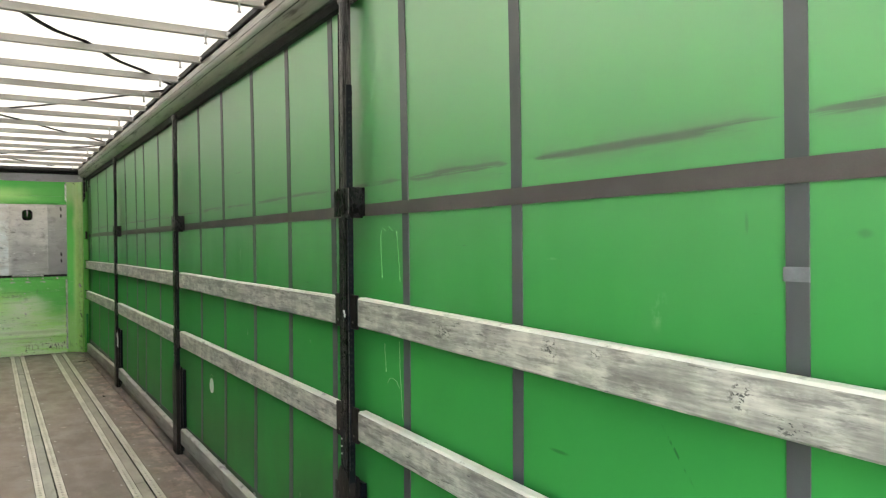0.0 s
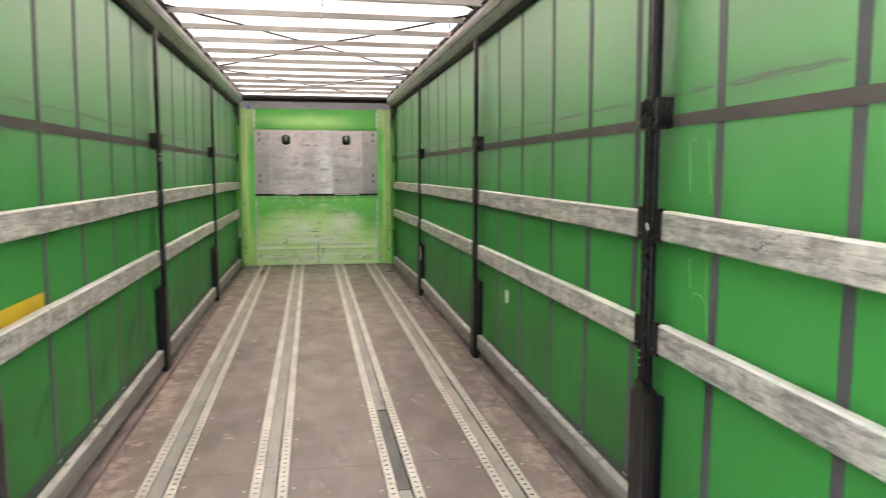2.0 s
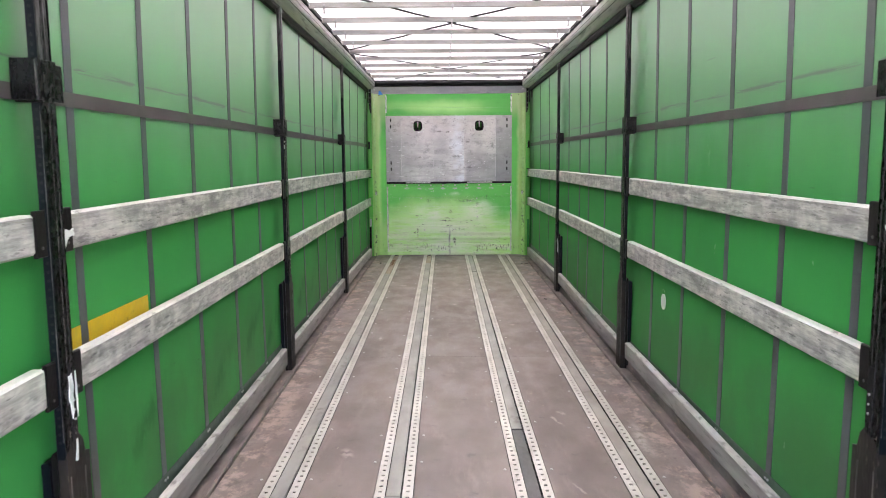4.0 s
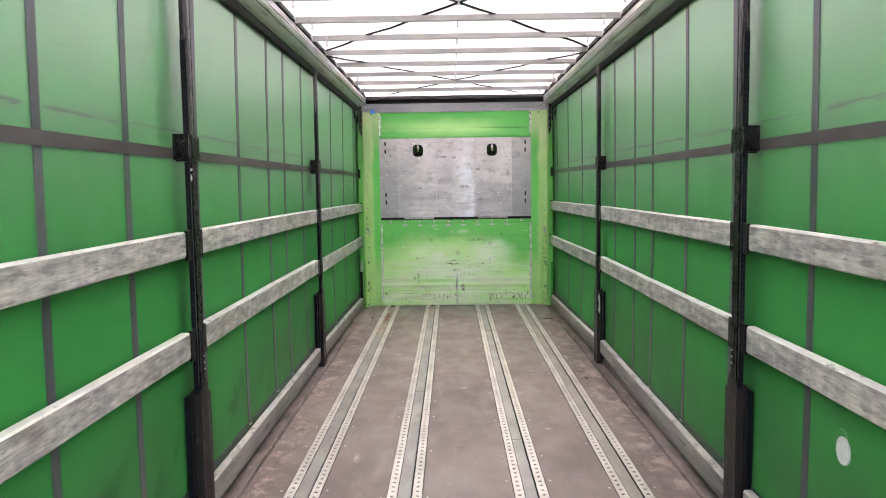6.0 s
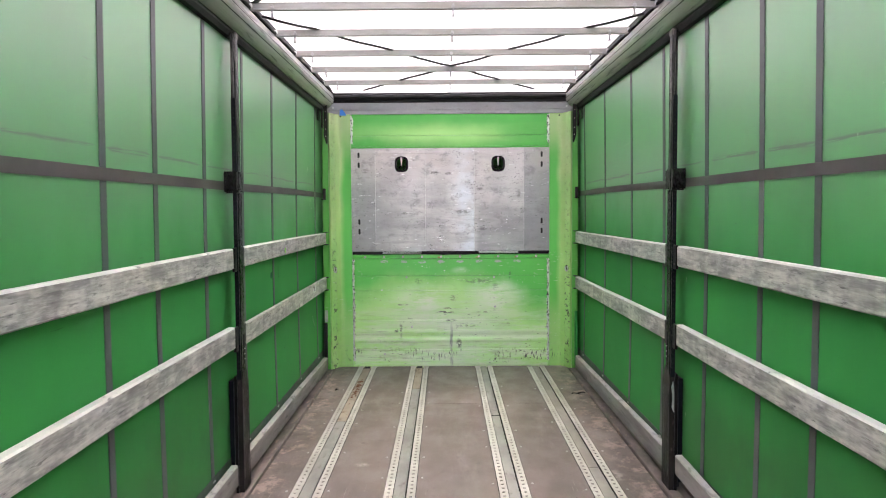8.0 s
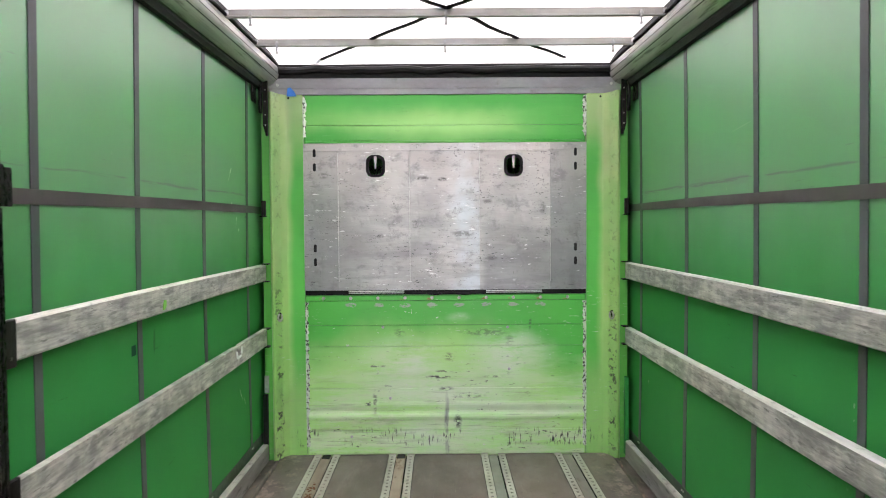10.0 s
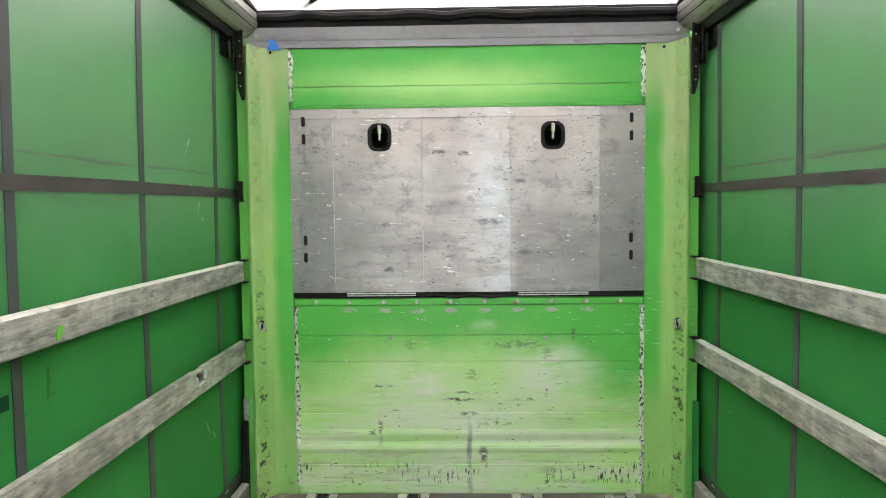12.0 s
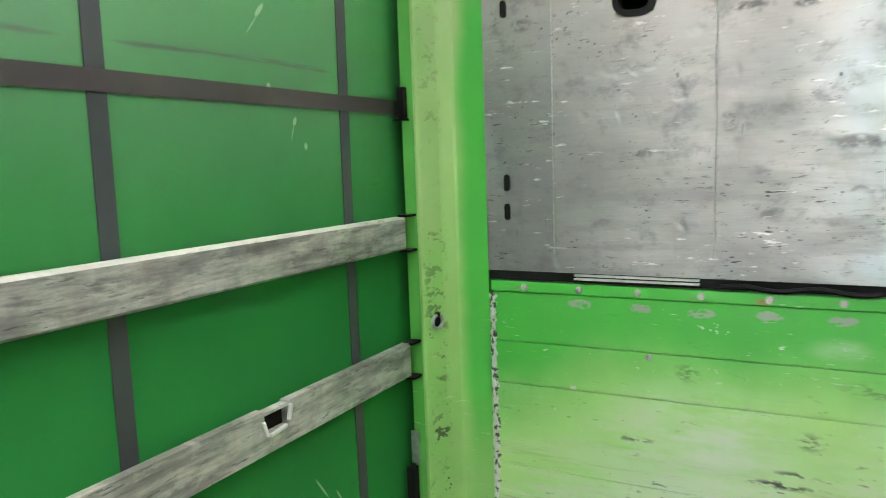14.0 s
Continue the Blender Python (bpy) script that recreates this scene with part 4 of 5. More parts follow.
# ---- sliding posts ----
def post(s, y):
    p = thing("sliding_post", (s * SLAT_X, y, 0), "black steel sliding post with slat brackets, standing at the floor edge", "post", "sliding posts")
    k = -s  # towards the middle of the trailer

    def piece(name, u0, u1, d0, d1, z0, z1, mat, bevel=0.002, label="", parent=p):
        return part(name, bar(k * d0, k * d1, u0, u1, z0, z1, bevel), mat, parent, label)
    outline = ((0.0, -0.040), (0.026, -0.040), (0.030, -0.036), (0.030, -0.014), (0.025, -0.012), (0.025, -0.008), (0.030, -0.006), (0.030, 0.010), (0.025, 0.012), (0.025, 0.015), (0.029, 0.017), (0.029, 0.031), (0.025, 0.035), (0.0, 0.035))
    bm = bmesh.new()
    prism(bm, [(k * a, b) for a, b in outline], "z", 0.56, 1.67)
    part("column", bm, BLACK, p)
    # pale upright streaks in this steel's colour stand in for highlights
    bm = bmesh.new()
    prism(bm, [(k * a, b) for a, b in ((0.0, -0.038), (0.012, -0.038), (0.026, -0.020), (0.028, -0.004), (0.028, 0.012), (0.020, 0.020), (0.020, 0.031), (0.0, 0.031))], "z", 1.67, 2.56)
    part("upper_column", bm, POST_STEEL, p, "bare steel upper part with highlight streaks in its colour")
    piece("upper_edge", 0.0315, 0.036, 0.0, 0.024, 1.79, 2.50, BLACK, 0.001, "thin black edge of the upper part")
    piece("near_flange", -0.047, -0.0405, 0.0, 0.026, 0.60, 2.20, BLUE_BLACK, 0.001, "blue-black punched flange")
    bm = bmesh.new()
    for i in range(58):
        rod(bm, (k * 0.013, -0.0475, 0.66 + i * 0.026), (k * 0.013, -0.0460, 0.66 + i * 0.026), 0.0055, 6)
    part("perforation", bm, RUBBER, p, "dark punched holes")
    piece("far_flange", 0.0355, 0.060, 0.0, 0.009, 0.62, 2.3, BROWN_BLACK, 0.002)
    bm = bmesh.new()
    prism(bm, [(-0.050, FLOOR_Z - 0.0155), (0.088, FLOOR_Z - 0.0155), (0.088, 0.588), (0.062, 0.596), (0.052, 0.640), (0.030, 0.664), (0.010, 0.650), (-0.030, 0.640), (-0.046, 0.612), (-0.050, 0.590)], "x", k * 0.003, k * 0.031)
    part("foot_plate", bm, FOOT, p, "rubbed wider foot plate with a stepped top")
    for u in (-0.036, 0.052):
        piece("foot_rib", u - 0.003, u + 0.003, 0.0315, 0.0335, 0.03, 0.55, STEEL_AND_GLINT, 0.001, "bright fold line of the foot plate")
    bm = bmesh.new()
    prism(bm, [(k * a, z) for a, z in ((-0.014, FLOOR_Z - 0.0155), (0.0025, FLOOR_Z - 0.0155), (0.0025, 0.600), (-0.002, 0.622), (-0.010, 0.628), (-0.014, 0.618))], "y", -0.056, 0.084)
    part("foot_core", bm, BROWN_BLACK, p)
    bm = bmesh.new()
    prism(bm, [(k * a, z) for a, z in ((-0.040, FLOOR_Z + 0.01), (-0.015, FLOOR_Z + 0.01), (-0.015, 0.596), (-0.022, 0.604), (-0.040, 0.600))], "y", -0.066, 0.04)
    part("foot_channel", bm, BLUE_BLACK, p, "blue-black channel behind the foot plate")
    # thin pale strips stand in for glossy highlights on the black steel
    piece("flange_fold", -0.0495, -0.0475, 0.0235, 0.0262, 0.66, 1.66, STEEL_AND_GLINT, 0.0008, "thin highlight along the edge of the flange")
    piece("column_fold", -0.0125, -0.0105, 0.0300, 0.0312, 0.90, 1.66, STEEL_AND_GLINT, 0.0005, "thin highlight along the edge of the column")
    slot = piece("lever_slot", -0.004, 0.026, 0.006, 0.0312, 0.690, 0.862, RUBBER, 0.002, "open black slot with a row of bolts")
    for i in range(3):
        bm = bmesh.new()
        rod(bm, (k * 0.031, 0.012, 0.715 + i * 0.03), (k * 0.035, 0.012, 0.715 + i * 0.03), 0.004, 6)
        part("bolt", bm, STEEL, slot)
    for z0, z1 in ((1.226, 1.362), (0.774, 0.914)):
        for u0, u1 in ((-0.104, -0.0475), (0.0365, 0.102)):
            bracket = piece("slat_bracket", u0, u1, 0.004, 0.018, z0, z1, BROWN_BLACK, 0.003)
            bm = bmesh.new()
            um = (u0 + u1) / 2
            rod(bm, (k * 0.017, um, z0 + 0.028), (k * 0.021, um, z0 + 0.028), 0.005, 6)
            part("bolt", bm, STEEL_AND_GLINT, bracket, "dull bolt head")
    # the clamp at the band: a deep hook towards the rear, a plain plate towards the front
    bm = bmesh.new()
    prism(bm, [(k * a, b) for a, b in ((-0.034, -0.0722), (-0.034, -0.0689), (0.03, -0.0689), (0.034, -0.0667), (0.034, -0.0502), (0.03, -0.048), (0.018, -0.048), (0.018, -0.0513), (0.027, -0.0519), (0.027, -0.065), (0.022, -0.0656), (-0.028, -0.0656), (-0.028, -0.048), (-0.036, -0.048), (-0.04, -0.0546), (-0.04, -0.0722))], "z", 1.676, 1.790)
    part("clamp", bm, BLACK, p, "black folded clamp open towards the inside")
    piece("clamp", 0.0365, 0.092, 0.014, 0.023, 1.676, 1.784, BLACK, 0.002, "black clamp plate")
    piece("clamp_foot", -0.076, -0.048, -0.030, 0.036, 1.668, 1.6755, BLACK, 0.002, "thin black foot of the clamp")
    # pale strip drawn where the clamp's fold catches the light
    piece("clamp_fold", -0.0745, -0.0725, 0.0305, 0.0345, 1.684, 1.786, STEEL_AND_GLINT, 0.001, "highlight along the fold of the clamp")
    piece("clamp_plate", -0.0395, 0.0345, 0.0305, 0.035, 1.684, 1.790, BLACK, 0.002, "black plate joining the two clamps")
    piece("head", -0.03, 0.03, -0.02, 0.030, 2.53, 2.575, STEEL_AND_GLINT, 0.008, "roller head under the roof rail")
    return p


for s in (1, -1):
    for y in POSTS:
        p = post(s, y)
        if s > 0 and y == POSTS[2]:
            bm = bmesh.new()
            prism(bm, [(-0.006, 0.40), (-0.020, 0.43), (-0.016, 0.50), (-0.024, 0.55), (-0.013, 0.585), (-0.006, 0.52)], "y", -0.0578, -0.0562)
            part("rubbed_patch", bm, STEEL, p, "bright rubbed patch on the foot")

# scraps of white film on the posts
def film_bit(points, seed):
    """A ragged, crumpled scrap of film from its outline (along the post, up)."""
    rng = random.Random(seed)
    bm = bmesh.new()
    fine = []
    for (a, b), (c, d) in zip(points, points[1:] + points[:1]):
        fine += [(a + (c - a) * t / 3 + rng.uniform(-0.002, 0.002), b + (d - b) * t / 3 + rng.uniform(-0.003, 0.003)) for t in range(3)]
    verts = [[bm.verts.new((dx + rng.uniform(-0.0015, 0.0015), u, z)) for u, z in fine] for dx in (0.0, 0.0025)]
    n = len(fine)
    for i in range(n):
        bm.faces.new((verts[0][i], verts[0][(i + 1) % n], verts[1][(i + 1) % n], verts[1][i]))
    bmesh.ops.triangle_fill(bm, edges=[bm.edges.get((verts[1][i], verts[1][(i + 1) % n])) for i in range(n)], use_beauty=True)
    bmesh.ops.recalc_face_normals(bm, faces=bm.faces)
    return bm


scrap = thing("film_scrap", (-1.219, POSTS[0], 0.8), "torn white film scraps stuck to a black post", "film scrap")
for k, (dx, outline) in enumerate(((-0.012, [(0.040, 0.470), (0.052, 0.498), (0.070, 0.490), (0.098, 0.494), (0.104, 0.474), (0.078, 0.470), (0.062, 0.466), (0.046, 0.440), (0.036, 0.446)]),
                                   (0.0, [(-0.010, 0.055), (0.006, 0.060), (0.014, 0.020), (0.010, -0.020), (0.0, -0.080), (-0.006, -0.040), (-0.016, -0.010)]),
                                   (0.0, [(0.022, 0.062), (0.030, 0.062), (0.032, 0.0), (0.036, -0.050), (0.030, -0.085), (0.026, -0.030)]),
                                   (0.0, [(0.012, -0.150), (0.020, -0.150), (0.012, -0.215), (-0.002, -0.215)]))):
    part("scrap", film_bit(outline, k), WHITE, scrap).location.x = dx

def scraps(at, label, bits):
    t = thing("film_scrap", at, label, "film scrap")
    for dx, u, z, h, w in bits:
        bm = bmesh.new()
        bmesh.ops.create_icosphere(bm, subdivisions=2, radius=1)
        bm.transform(Matrix.Diagonal((0.003 if dx == 0 else w / 2, 0.003 if dx else w / 2, h / 2, 1)))
        for v in bm.verts:
            v.co += noise.noise_vector(v.co * 45 + Vector((u, z, h)) * 60) * 0.005
        bm.transform(Matrix.Translation((dx, u, z)))
        part("scrap", bm, WHITE, t)


scraps((-1.228, POSTS[1] - 0.044, 1.6), "remains of a white label on the flange of a black post", ((0.002, 0, 0.030, 0.014, 0.018), (0.004, 0, -0.005, 0.036, 0.015)))
scraps((1.217, POSTS[0], 1.28), "small white scrap of film on a black post", ((0, -0.03, 0.0, 0.022, 0.018), (0, -0.02, 0.012, 0.014, 0.012)))

# ---- roof: rails, bows, tarpaulin, crossed straps ----
for s in (1, -1):
    rail = thing("roof_rail", (s * 1.22, 6, 2.6), "dull aluminium roof rail with black edge cord", "roof rail", "roof rails")
    shape = [(1.170, 2.722), (1.158, 2.706)] + [(1.254 - 0.094 * math.cos(a), 2.680 - 0.094 * math.sin(a)) for a in [radians(2 + 7.5 * i) for i in range(12)]] + [(1.268, 2.584), (1.275, 2.575), (1.345, 2.575), (1.345, 2.730), (1.20, 2.730)]
    bm = bmesh.new()
    prism(bm, [(s * x, z) for x, z in shape], "y", Y_REAR, Y_FRONT - 0.025, 1)
    bm.transform(Matrix.Translation((-s * 1.22, -6, -2.6)))
    part("rail_body", bm, RAIL_ALU, rail, smooth=False)
    # the dark lower face puts the rail's own shade into its colour
    for name, a0, a1, lift, mat, text in (("lower_face", 80, 89, 0.0015, RAIL_SHADE, "lower face darkened for the shade under the rail"), ("groove", 30, 33, 0.0008, RUBBER, "thin dark groove"), ("groove", 5, 7, 0.0008, RUBBER, "thin dark groove")):
        arc = [radians(a0 + (a1 - a0) * i / 5) for i in range(6)]
        ring = [(1.254 - r * math.cos(a), 2.680 - r * math.sin(a)) for r, way in ((0.094 + lift, arc), (0.090, arc[::-1])) for a in way]
        bm = bmesh.new()
        prism(bm, [(s * x, z) for x, z in ring], "y", Y_REAR, Y_FRONT - 0.027, 1)
        bm.transform(Matrix.Translation((-s * 1.22, -6, -2.6)))
        part(name, bm, mat, rail, text)
    # dark lip, made larger to deepen the shade below the rail
    bm = bmesh.new()
    prism(bm, [(s * x, z) for x, z in ((1.246, 2.585), (1.246, 2.572), (1.258, 2.548), (1.284, 2.545), (1.284, 2.574))], "y", Y_REAR, Y_FRONT - 0.1, 1)
    bm.transform(Matrix.Translation((-s * 1.22, -6, -2.6)))
    part("lower_lip", bm, RUBBER, rail, "dark lip, widened for the shade under the rail")
    pts = [(s * (1.158 + 0.0015 * math.sin(i * 1.7)) - s * 1.22, Y_REAR + 0.02 + i * 0.1 - 6, 2.727 + 0.003 * math.sin(i * 2.3 + s) - 2.6) for i in range(int((Y_FRONT - 0.1 - Y_REAR) / 0.1))]
    part("edge_cord", tube(pts, 0.009, 6), RUBBER, rail, "black cord along the upper edge")
    bm = bmesh.new()
    box(bm, s * -0.058, s * 0.10, Y_REAR - 6, Y_FRONT - 6.03, 0.131, 0.166)
    part("tarpaulin_welt", bm, RUBBER, rail, "black welt holding the tarpaulin's edge")

BOW_Z = 2.718
BOWS = [11.85 - 0.634 * i for i in range(20)]


def roof_bow(y):
    b = thing("roof_bow", (0, y, BOW_Z), "grey galvanised roof bow with pale hanger clips under the tarpaulin", "roof bow", "roof bows")
    bm = bmesh.new()
    prism(bm, [(-0.016, -0.008), (0.016, -0.008), (0.016, 0.0), (0.012, 0.002), (0.012, 0.030), (0.014, 0.034), (-0.014, 0.034), (-0.012, 0.030), (-0.012, 0.002), (-0.016, 0.0)], "x", -1.165, 1.165, 8)
    part("profile", bm, BOW_GREY, b)
    for x in (-1.03, 0.0, 1.03):
        bm = bmesh.new()
        box(bm, x - 0.006, x + 0.006, -0.020, -0.015, -0.050, 0.022, 0.002)
        box(bm, x - 0.010, x + 0.010, -0.022, -0.014, -0.056, -0.046, 0.002)
        box(bm, x - 0.011, x + 0.011, -0.023, -0.014, -0.002, 0.012, 0.002)
        part("hanger_clip", bm, CLIP, b, "grey hanger clip with a small foot")
    for s in (-1, 1):
        bm = bmesh.new()
        box(bm, s * 1.145, s * 1.185, -0.022, 0.022, 0.004, 0.030, 0.004)
        part("carriage", bm, STEEL, b, "small steel end carriage")
    return b


bow = roof_bow(BOWS[0])
for y in BOWS[1:]:
    copy_thing(bow, pose(0, y, BOW_Z))

bm = bmesh.new()
nx, ny = 16, 140
grid = []
for i in range(nx + 1):
    for k in range(ny + 1):
        x, y = -1.21 + 2.42 * i / nx, Y_REAR + (Y_FRONT + 0.03 - Y_REAR) * k / ny
        phase = (y - BOWS[0]) / 0.634 * 2 * math.pi
        z = 2.770 + 0.006 * (1 - math.cos(phase)) * 0.5 + 0.006 * noise.noise(Vector((x * 2, y * 2, 1))) - 0.036 * max(0.0, min(1.0, (y - 11.95) / 0.55)) ** 2
        grid.append(bm.verts.new((x, y, z)))
for i in range(nx):
    for k in range(ny):
        bm.faces.new((grid[i * (ny + 1) + k], grid[(i + 1) * (ny + 1) + k], grid[(i + 1) * (ny + 1) + k + 1], grid[i * (ny + 1) + k + 1]))
ceiling = part("ceiling", bm, TARP, smooth=True)
tagged(ceiling, "white translucent roof tarpaulin, stained, daylight shining through", "ceiling", kind="structure")


def cross_strap(y, s, half=1.62):
    pts = []
    for i in range(29):
        t = i / 28
        x = -1.15 + 2.3 * t
        yy = y + s * half * (2 * t - 1) + 0.055 * noise.noise(Vector((x * 4.6, y, s)))
        if yy > Y_FRONT - 0.03 or yy < Y_REAR:
            continue
        pts.append((x, yy, 2.755 - 0.010 * abs(math.sin(math.pi * (yy - BOWS[0]) / 0.634)) + 0.004 * noise.noise(Vector((x * 4, y, s * 3)))))
    ob = part("roof_strap", tube(pts, 0.019, 6, 0.35), RUBBER)
    tagged(ob, "black diagonal roof strap laid over the bows", "strap", "crossed roof straps")


for y in (11.2, 7.68, 4.16, 0.64):
    cross_strap(y, 1), cross_strap(y, -1)

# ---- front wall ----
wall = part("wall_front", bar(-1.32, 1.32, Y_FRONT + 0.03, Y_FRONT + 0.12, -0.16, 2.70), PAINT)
tagged(wall, "lime green painted front wall of ribbed boards, scraped and dirty", "wall", kind="structure")
SEAMS = (-0.036, 0.139, 0.441, 0.742, 0.894, 1.070)
for z0, z1 in zip(SEAMS, SEAMS[1:]):
    bm = bmesh.new()
    e, y = 0.0025, Y_FRONT
    ribs = []
    if z0 == 0.139:
        ribs = [(y - 0.006 * math.sin(math.pi * k / 6) ** 2 - (0.0 if k < 7 else 0.005 * math.sin(math.pi * (k - 6) / 6) ** 2), z1 - 0.08 - 0.014 * k) for k in range(1, 12)]
    prism(bm, [(y + 0.03, z0 + 0.001), (y + 0.03, z1 - 0.001), (y + e, z1 - 0.001), (y, z1 - 0.001 - e)] + ribs + [(y, z0 + 0.001 + e), (y + e, z0 + 0.001)], "x", -0.985, 0.985, 1)
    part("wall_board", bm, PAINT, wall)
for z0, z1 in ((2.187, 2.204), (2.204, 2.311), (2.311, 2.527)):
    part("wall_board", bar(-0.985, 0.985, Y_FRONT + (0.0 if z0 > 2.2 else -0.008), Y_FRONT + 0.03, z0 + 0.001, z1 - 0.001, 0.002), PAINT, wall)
part("bolt_strip", bar(-0.995, 0.995, Y_FRONT - 0.006, Y_FRONT + 0.03, 1.071, 1.108, 0.003), PAINT, wall)
for i in range(10):
    bm = bmesh.new()
    bmesh.ops.create_uvsphere(bm, u_segments=8, v_segments=5, radius=0.0125)
    bm.transform(Matrix.Translation((-0.87 + i * 0.193, Y_FRONT - 0.006, 1.089)) @ Matrix.Diagonal((1, 0.6, 1, 1)))
    part("bolt", bm, PLASTIC, wall)
for x, z in ((-0.45, 0.88), (0.44, 0.875), (0.45, 0.575), (-0.68, 0.092), (-0.40, 0.37)):
    bm = bmesh.new()
    bmesh.ops.create_uvsphere(bm, u_segments=8, v_segments=5, radius=0.011)
    bm.transform(Matrix.Translation((x, Y_FRONT - 0.001, z)) @ Matrix.Diagonal((1, 0.5, 1, 1)))
    part("rivet", bm, STEEL, wall)
for s in (-1, 1):
    for z0, z1 in ((0.02, 1.062), (2.23, 2.515)):
        n = int((z1 - z0) / 0.012)
        bm = bmesh.new()
        rng = random.Random(int(z0 * 100) + s)
        rows = []
        for i in range(n + 1):
            z = z0 + (z1 - z0) * i / n
            w = 0.013 + rng.uniform(-0.006, 0.008)
            rows.append([bm.verts.new((s * 0.992 + dx * w, Y_FRONT - 0.001 - dy, z)) for dx, dy in ((-1, 0), (0, rng.uniform(0.003, 0.008)), (1, 0))])
        for a, b in zip(rows, rows[1:]):
            bm.faces.new((a[0], a[1], b[1], b[0])), bm.faces.new((a[1], a[2], b[2], b[1]))
        part("sealant_seam", bm, CAULK, wall, "peeling white sealant along the board ends")
    shape = [(1.002, Y_FRONT + 0.03), (1.002, Y_FRONT - 0.006), (1.112, Y_FRONT - 0.008), (1.122, Y_FRONT - 0.012), (1.150, Y_FRONT - 0.046), (1.156, Y_FRONT - 0.056), (1.184, Y_FRONT - 0.138), (1.190, Y_FRONT - 0.146), (1.198, Y_FRONT - 0.146), (1.206, Y_FRONT - 0.138), (1.214, Y_FRONT - 0.118), (1.268, Y_FRONT - 0.110), (1.268, Y_FRONT + 0.03)]
    bm = bmesh.new()
    prism(bm, [(s * x, y) for x, y in shape], "z", FLOOR_Z, 2.527, 1)
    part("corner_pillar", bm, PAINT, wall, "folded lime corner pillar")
bm = bmesh.new()
prism(bm, [(Y_FRONT + 0.03, 2.528), (Y_FRONT - 0.012, 2.528), (Y_FRONT - 0.014, 2.565), (Y_FRONT - 0.020, 2.572), (Y_FRONT - 0.032, 2.622), (Y_FRONT - 0.036, 2.636), (Y_FRONT + 0.03, 2.642)], "x", -1.24, 1.24, 1)
part("header_beam", bm, GREY_PAINT, wall, "grey painted header beam")
part("header_gap", bar(-1.2, 1.2, Y_FRONT - 0.02, Y_FRONT + 0.11, 2.643, 2.738, 0.003), RUBBER, wall, "black gap above the header beam")
pts = [(-1.17 + i * 0.0425, Y_FRONT - 0.035, 2.694 + 0.014 * noise.noise(Vector((i * 0.22, 0, 4)))) for i in range(56)]
part("roof_seal", tube(pts, 0.026, 8), RUBBER, wall, "wavy black roof seal")
part("header_bead", tube([(-1.0 + i * 0.05, Y_FRONT - 0.016, 2.570 if 1 < i < 39 else 2.556) for i in range(41)], 0.004, 6), GREY_PAINT, wall)
for s in (-1, 1):
    bm = bmesh.new()
    rod(bm, (s * 1.17, Y_FRONT - 0.028, 2.592), (s * 1.17, Y_FRONT - 0.038, 2.592), 0.010, 10)
    part("bolt", bm, STEEL, wall)

bm = bmesh.new()
prism(bm, [(-1.105, 2.512), (-1.035, 2.512), (-1.052, 2.545), (-1.078, 2.575), (-1.098, 2.57)], "y", Y_FRONT - 0.040, Y_FRONT - 0.036)
tape = part("blue_tape", bm, BLUE)
tagged(tape, "scrap of bright blue tape on the grey header beam", "tape")

for s in (-1, 1):
    bm = bmesh.new()
    rod(bm, (s * 1.100, Y_FRONT - 0.0105, 2.505), (s * 1.100, Y_FRONT - 0.006, 2.505), 0.008, 10)
    part("bolt_hole", bm, RUBBER, wall, "small black hole near the top of a pillar")

# lashing rings on the pillars
for s in (-1, 1):
    ring = thing("lashing_ring", (s * 1.1645, Y_FRONT - 0.099, 0.985), "small steel lashing ring on a lime corner pillar", "lashing ring", "lashing rings")
    ring.rotation_euler.z = -s * radians(71)
    bm = bmesh.new()
    n, R, r = 18, 0.025, 0.0065
    rings = [[bm.verts.new((math.cos(a) * (R + r * math.cos(q)), -0.006 + r * math.sin(q), -0.018 + math.sin(a) * (R + r * math.cos(q)))) for q in [j * math.pi / 3 for j in range(6)]] for a in [i * 2 * math.pi / n for i in range(n)]]
    for i in range(n):
        for j in range(6):
            bm.faces.new((rings[i][j], rings[(i + 1) % n][j], rings[(i + 1) % n][(j + 1) % 6], rings[i][(j + 1) % 6]))
    bmesh.ops.recalc_face_normals(bm, faces=bm.faces)
    part("ring", bm, STEEL, ring)
    bm = bmesh.new()
    box(bm, -0.008, 0.008, -0.012, 0.004, -0.002, 0.016, 0.003)
    part("eye_plate", bm, BROWN_BLACK, ring)
    # dark disc added behind the ring for the shade inside it
    bm = bmesh.new()
    rod(bm, (0, 0.012, -0.018), (0, 0.003, -0.018), 0.021, 14)
    part("ring_shade", bm, RUBBER, ring, "dark disc for the shade inside the ring")

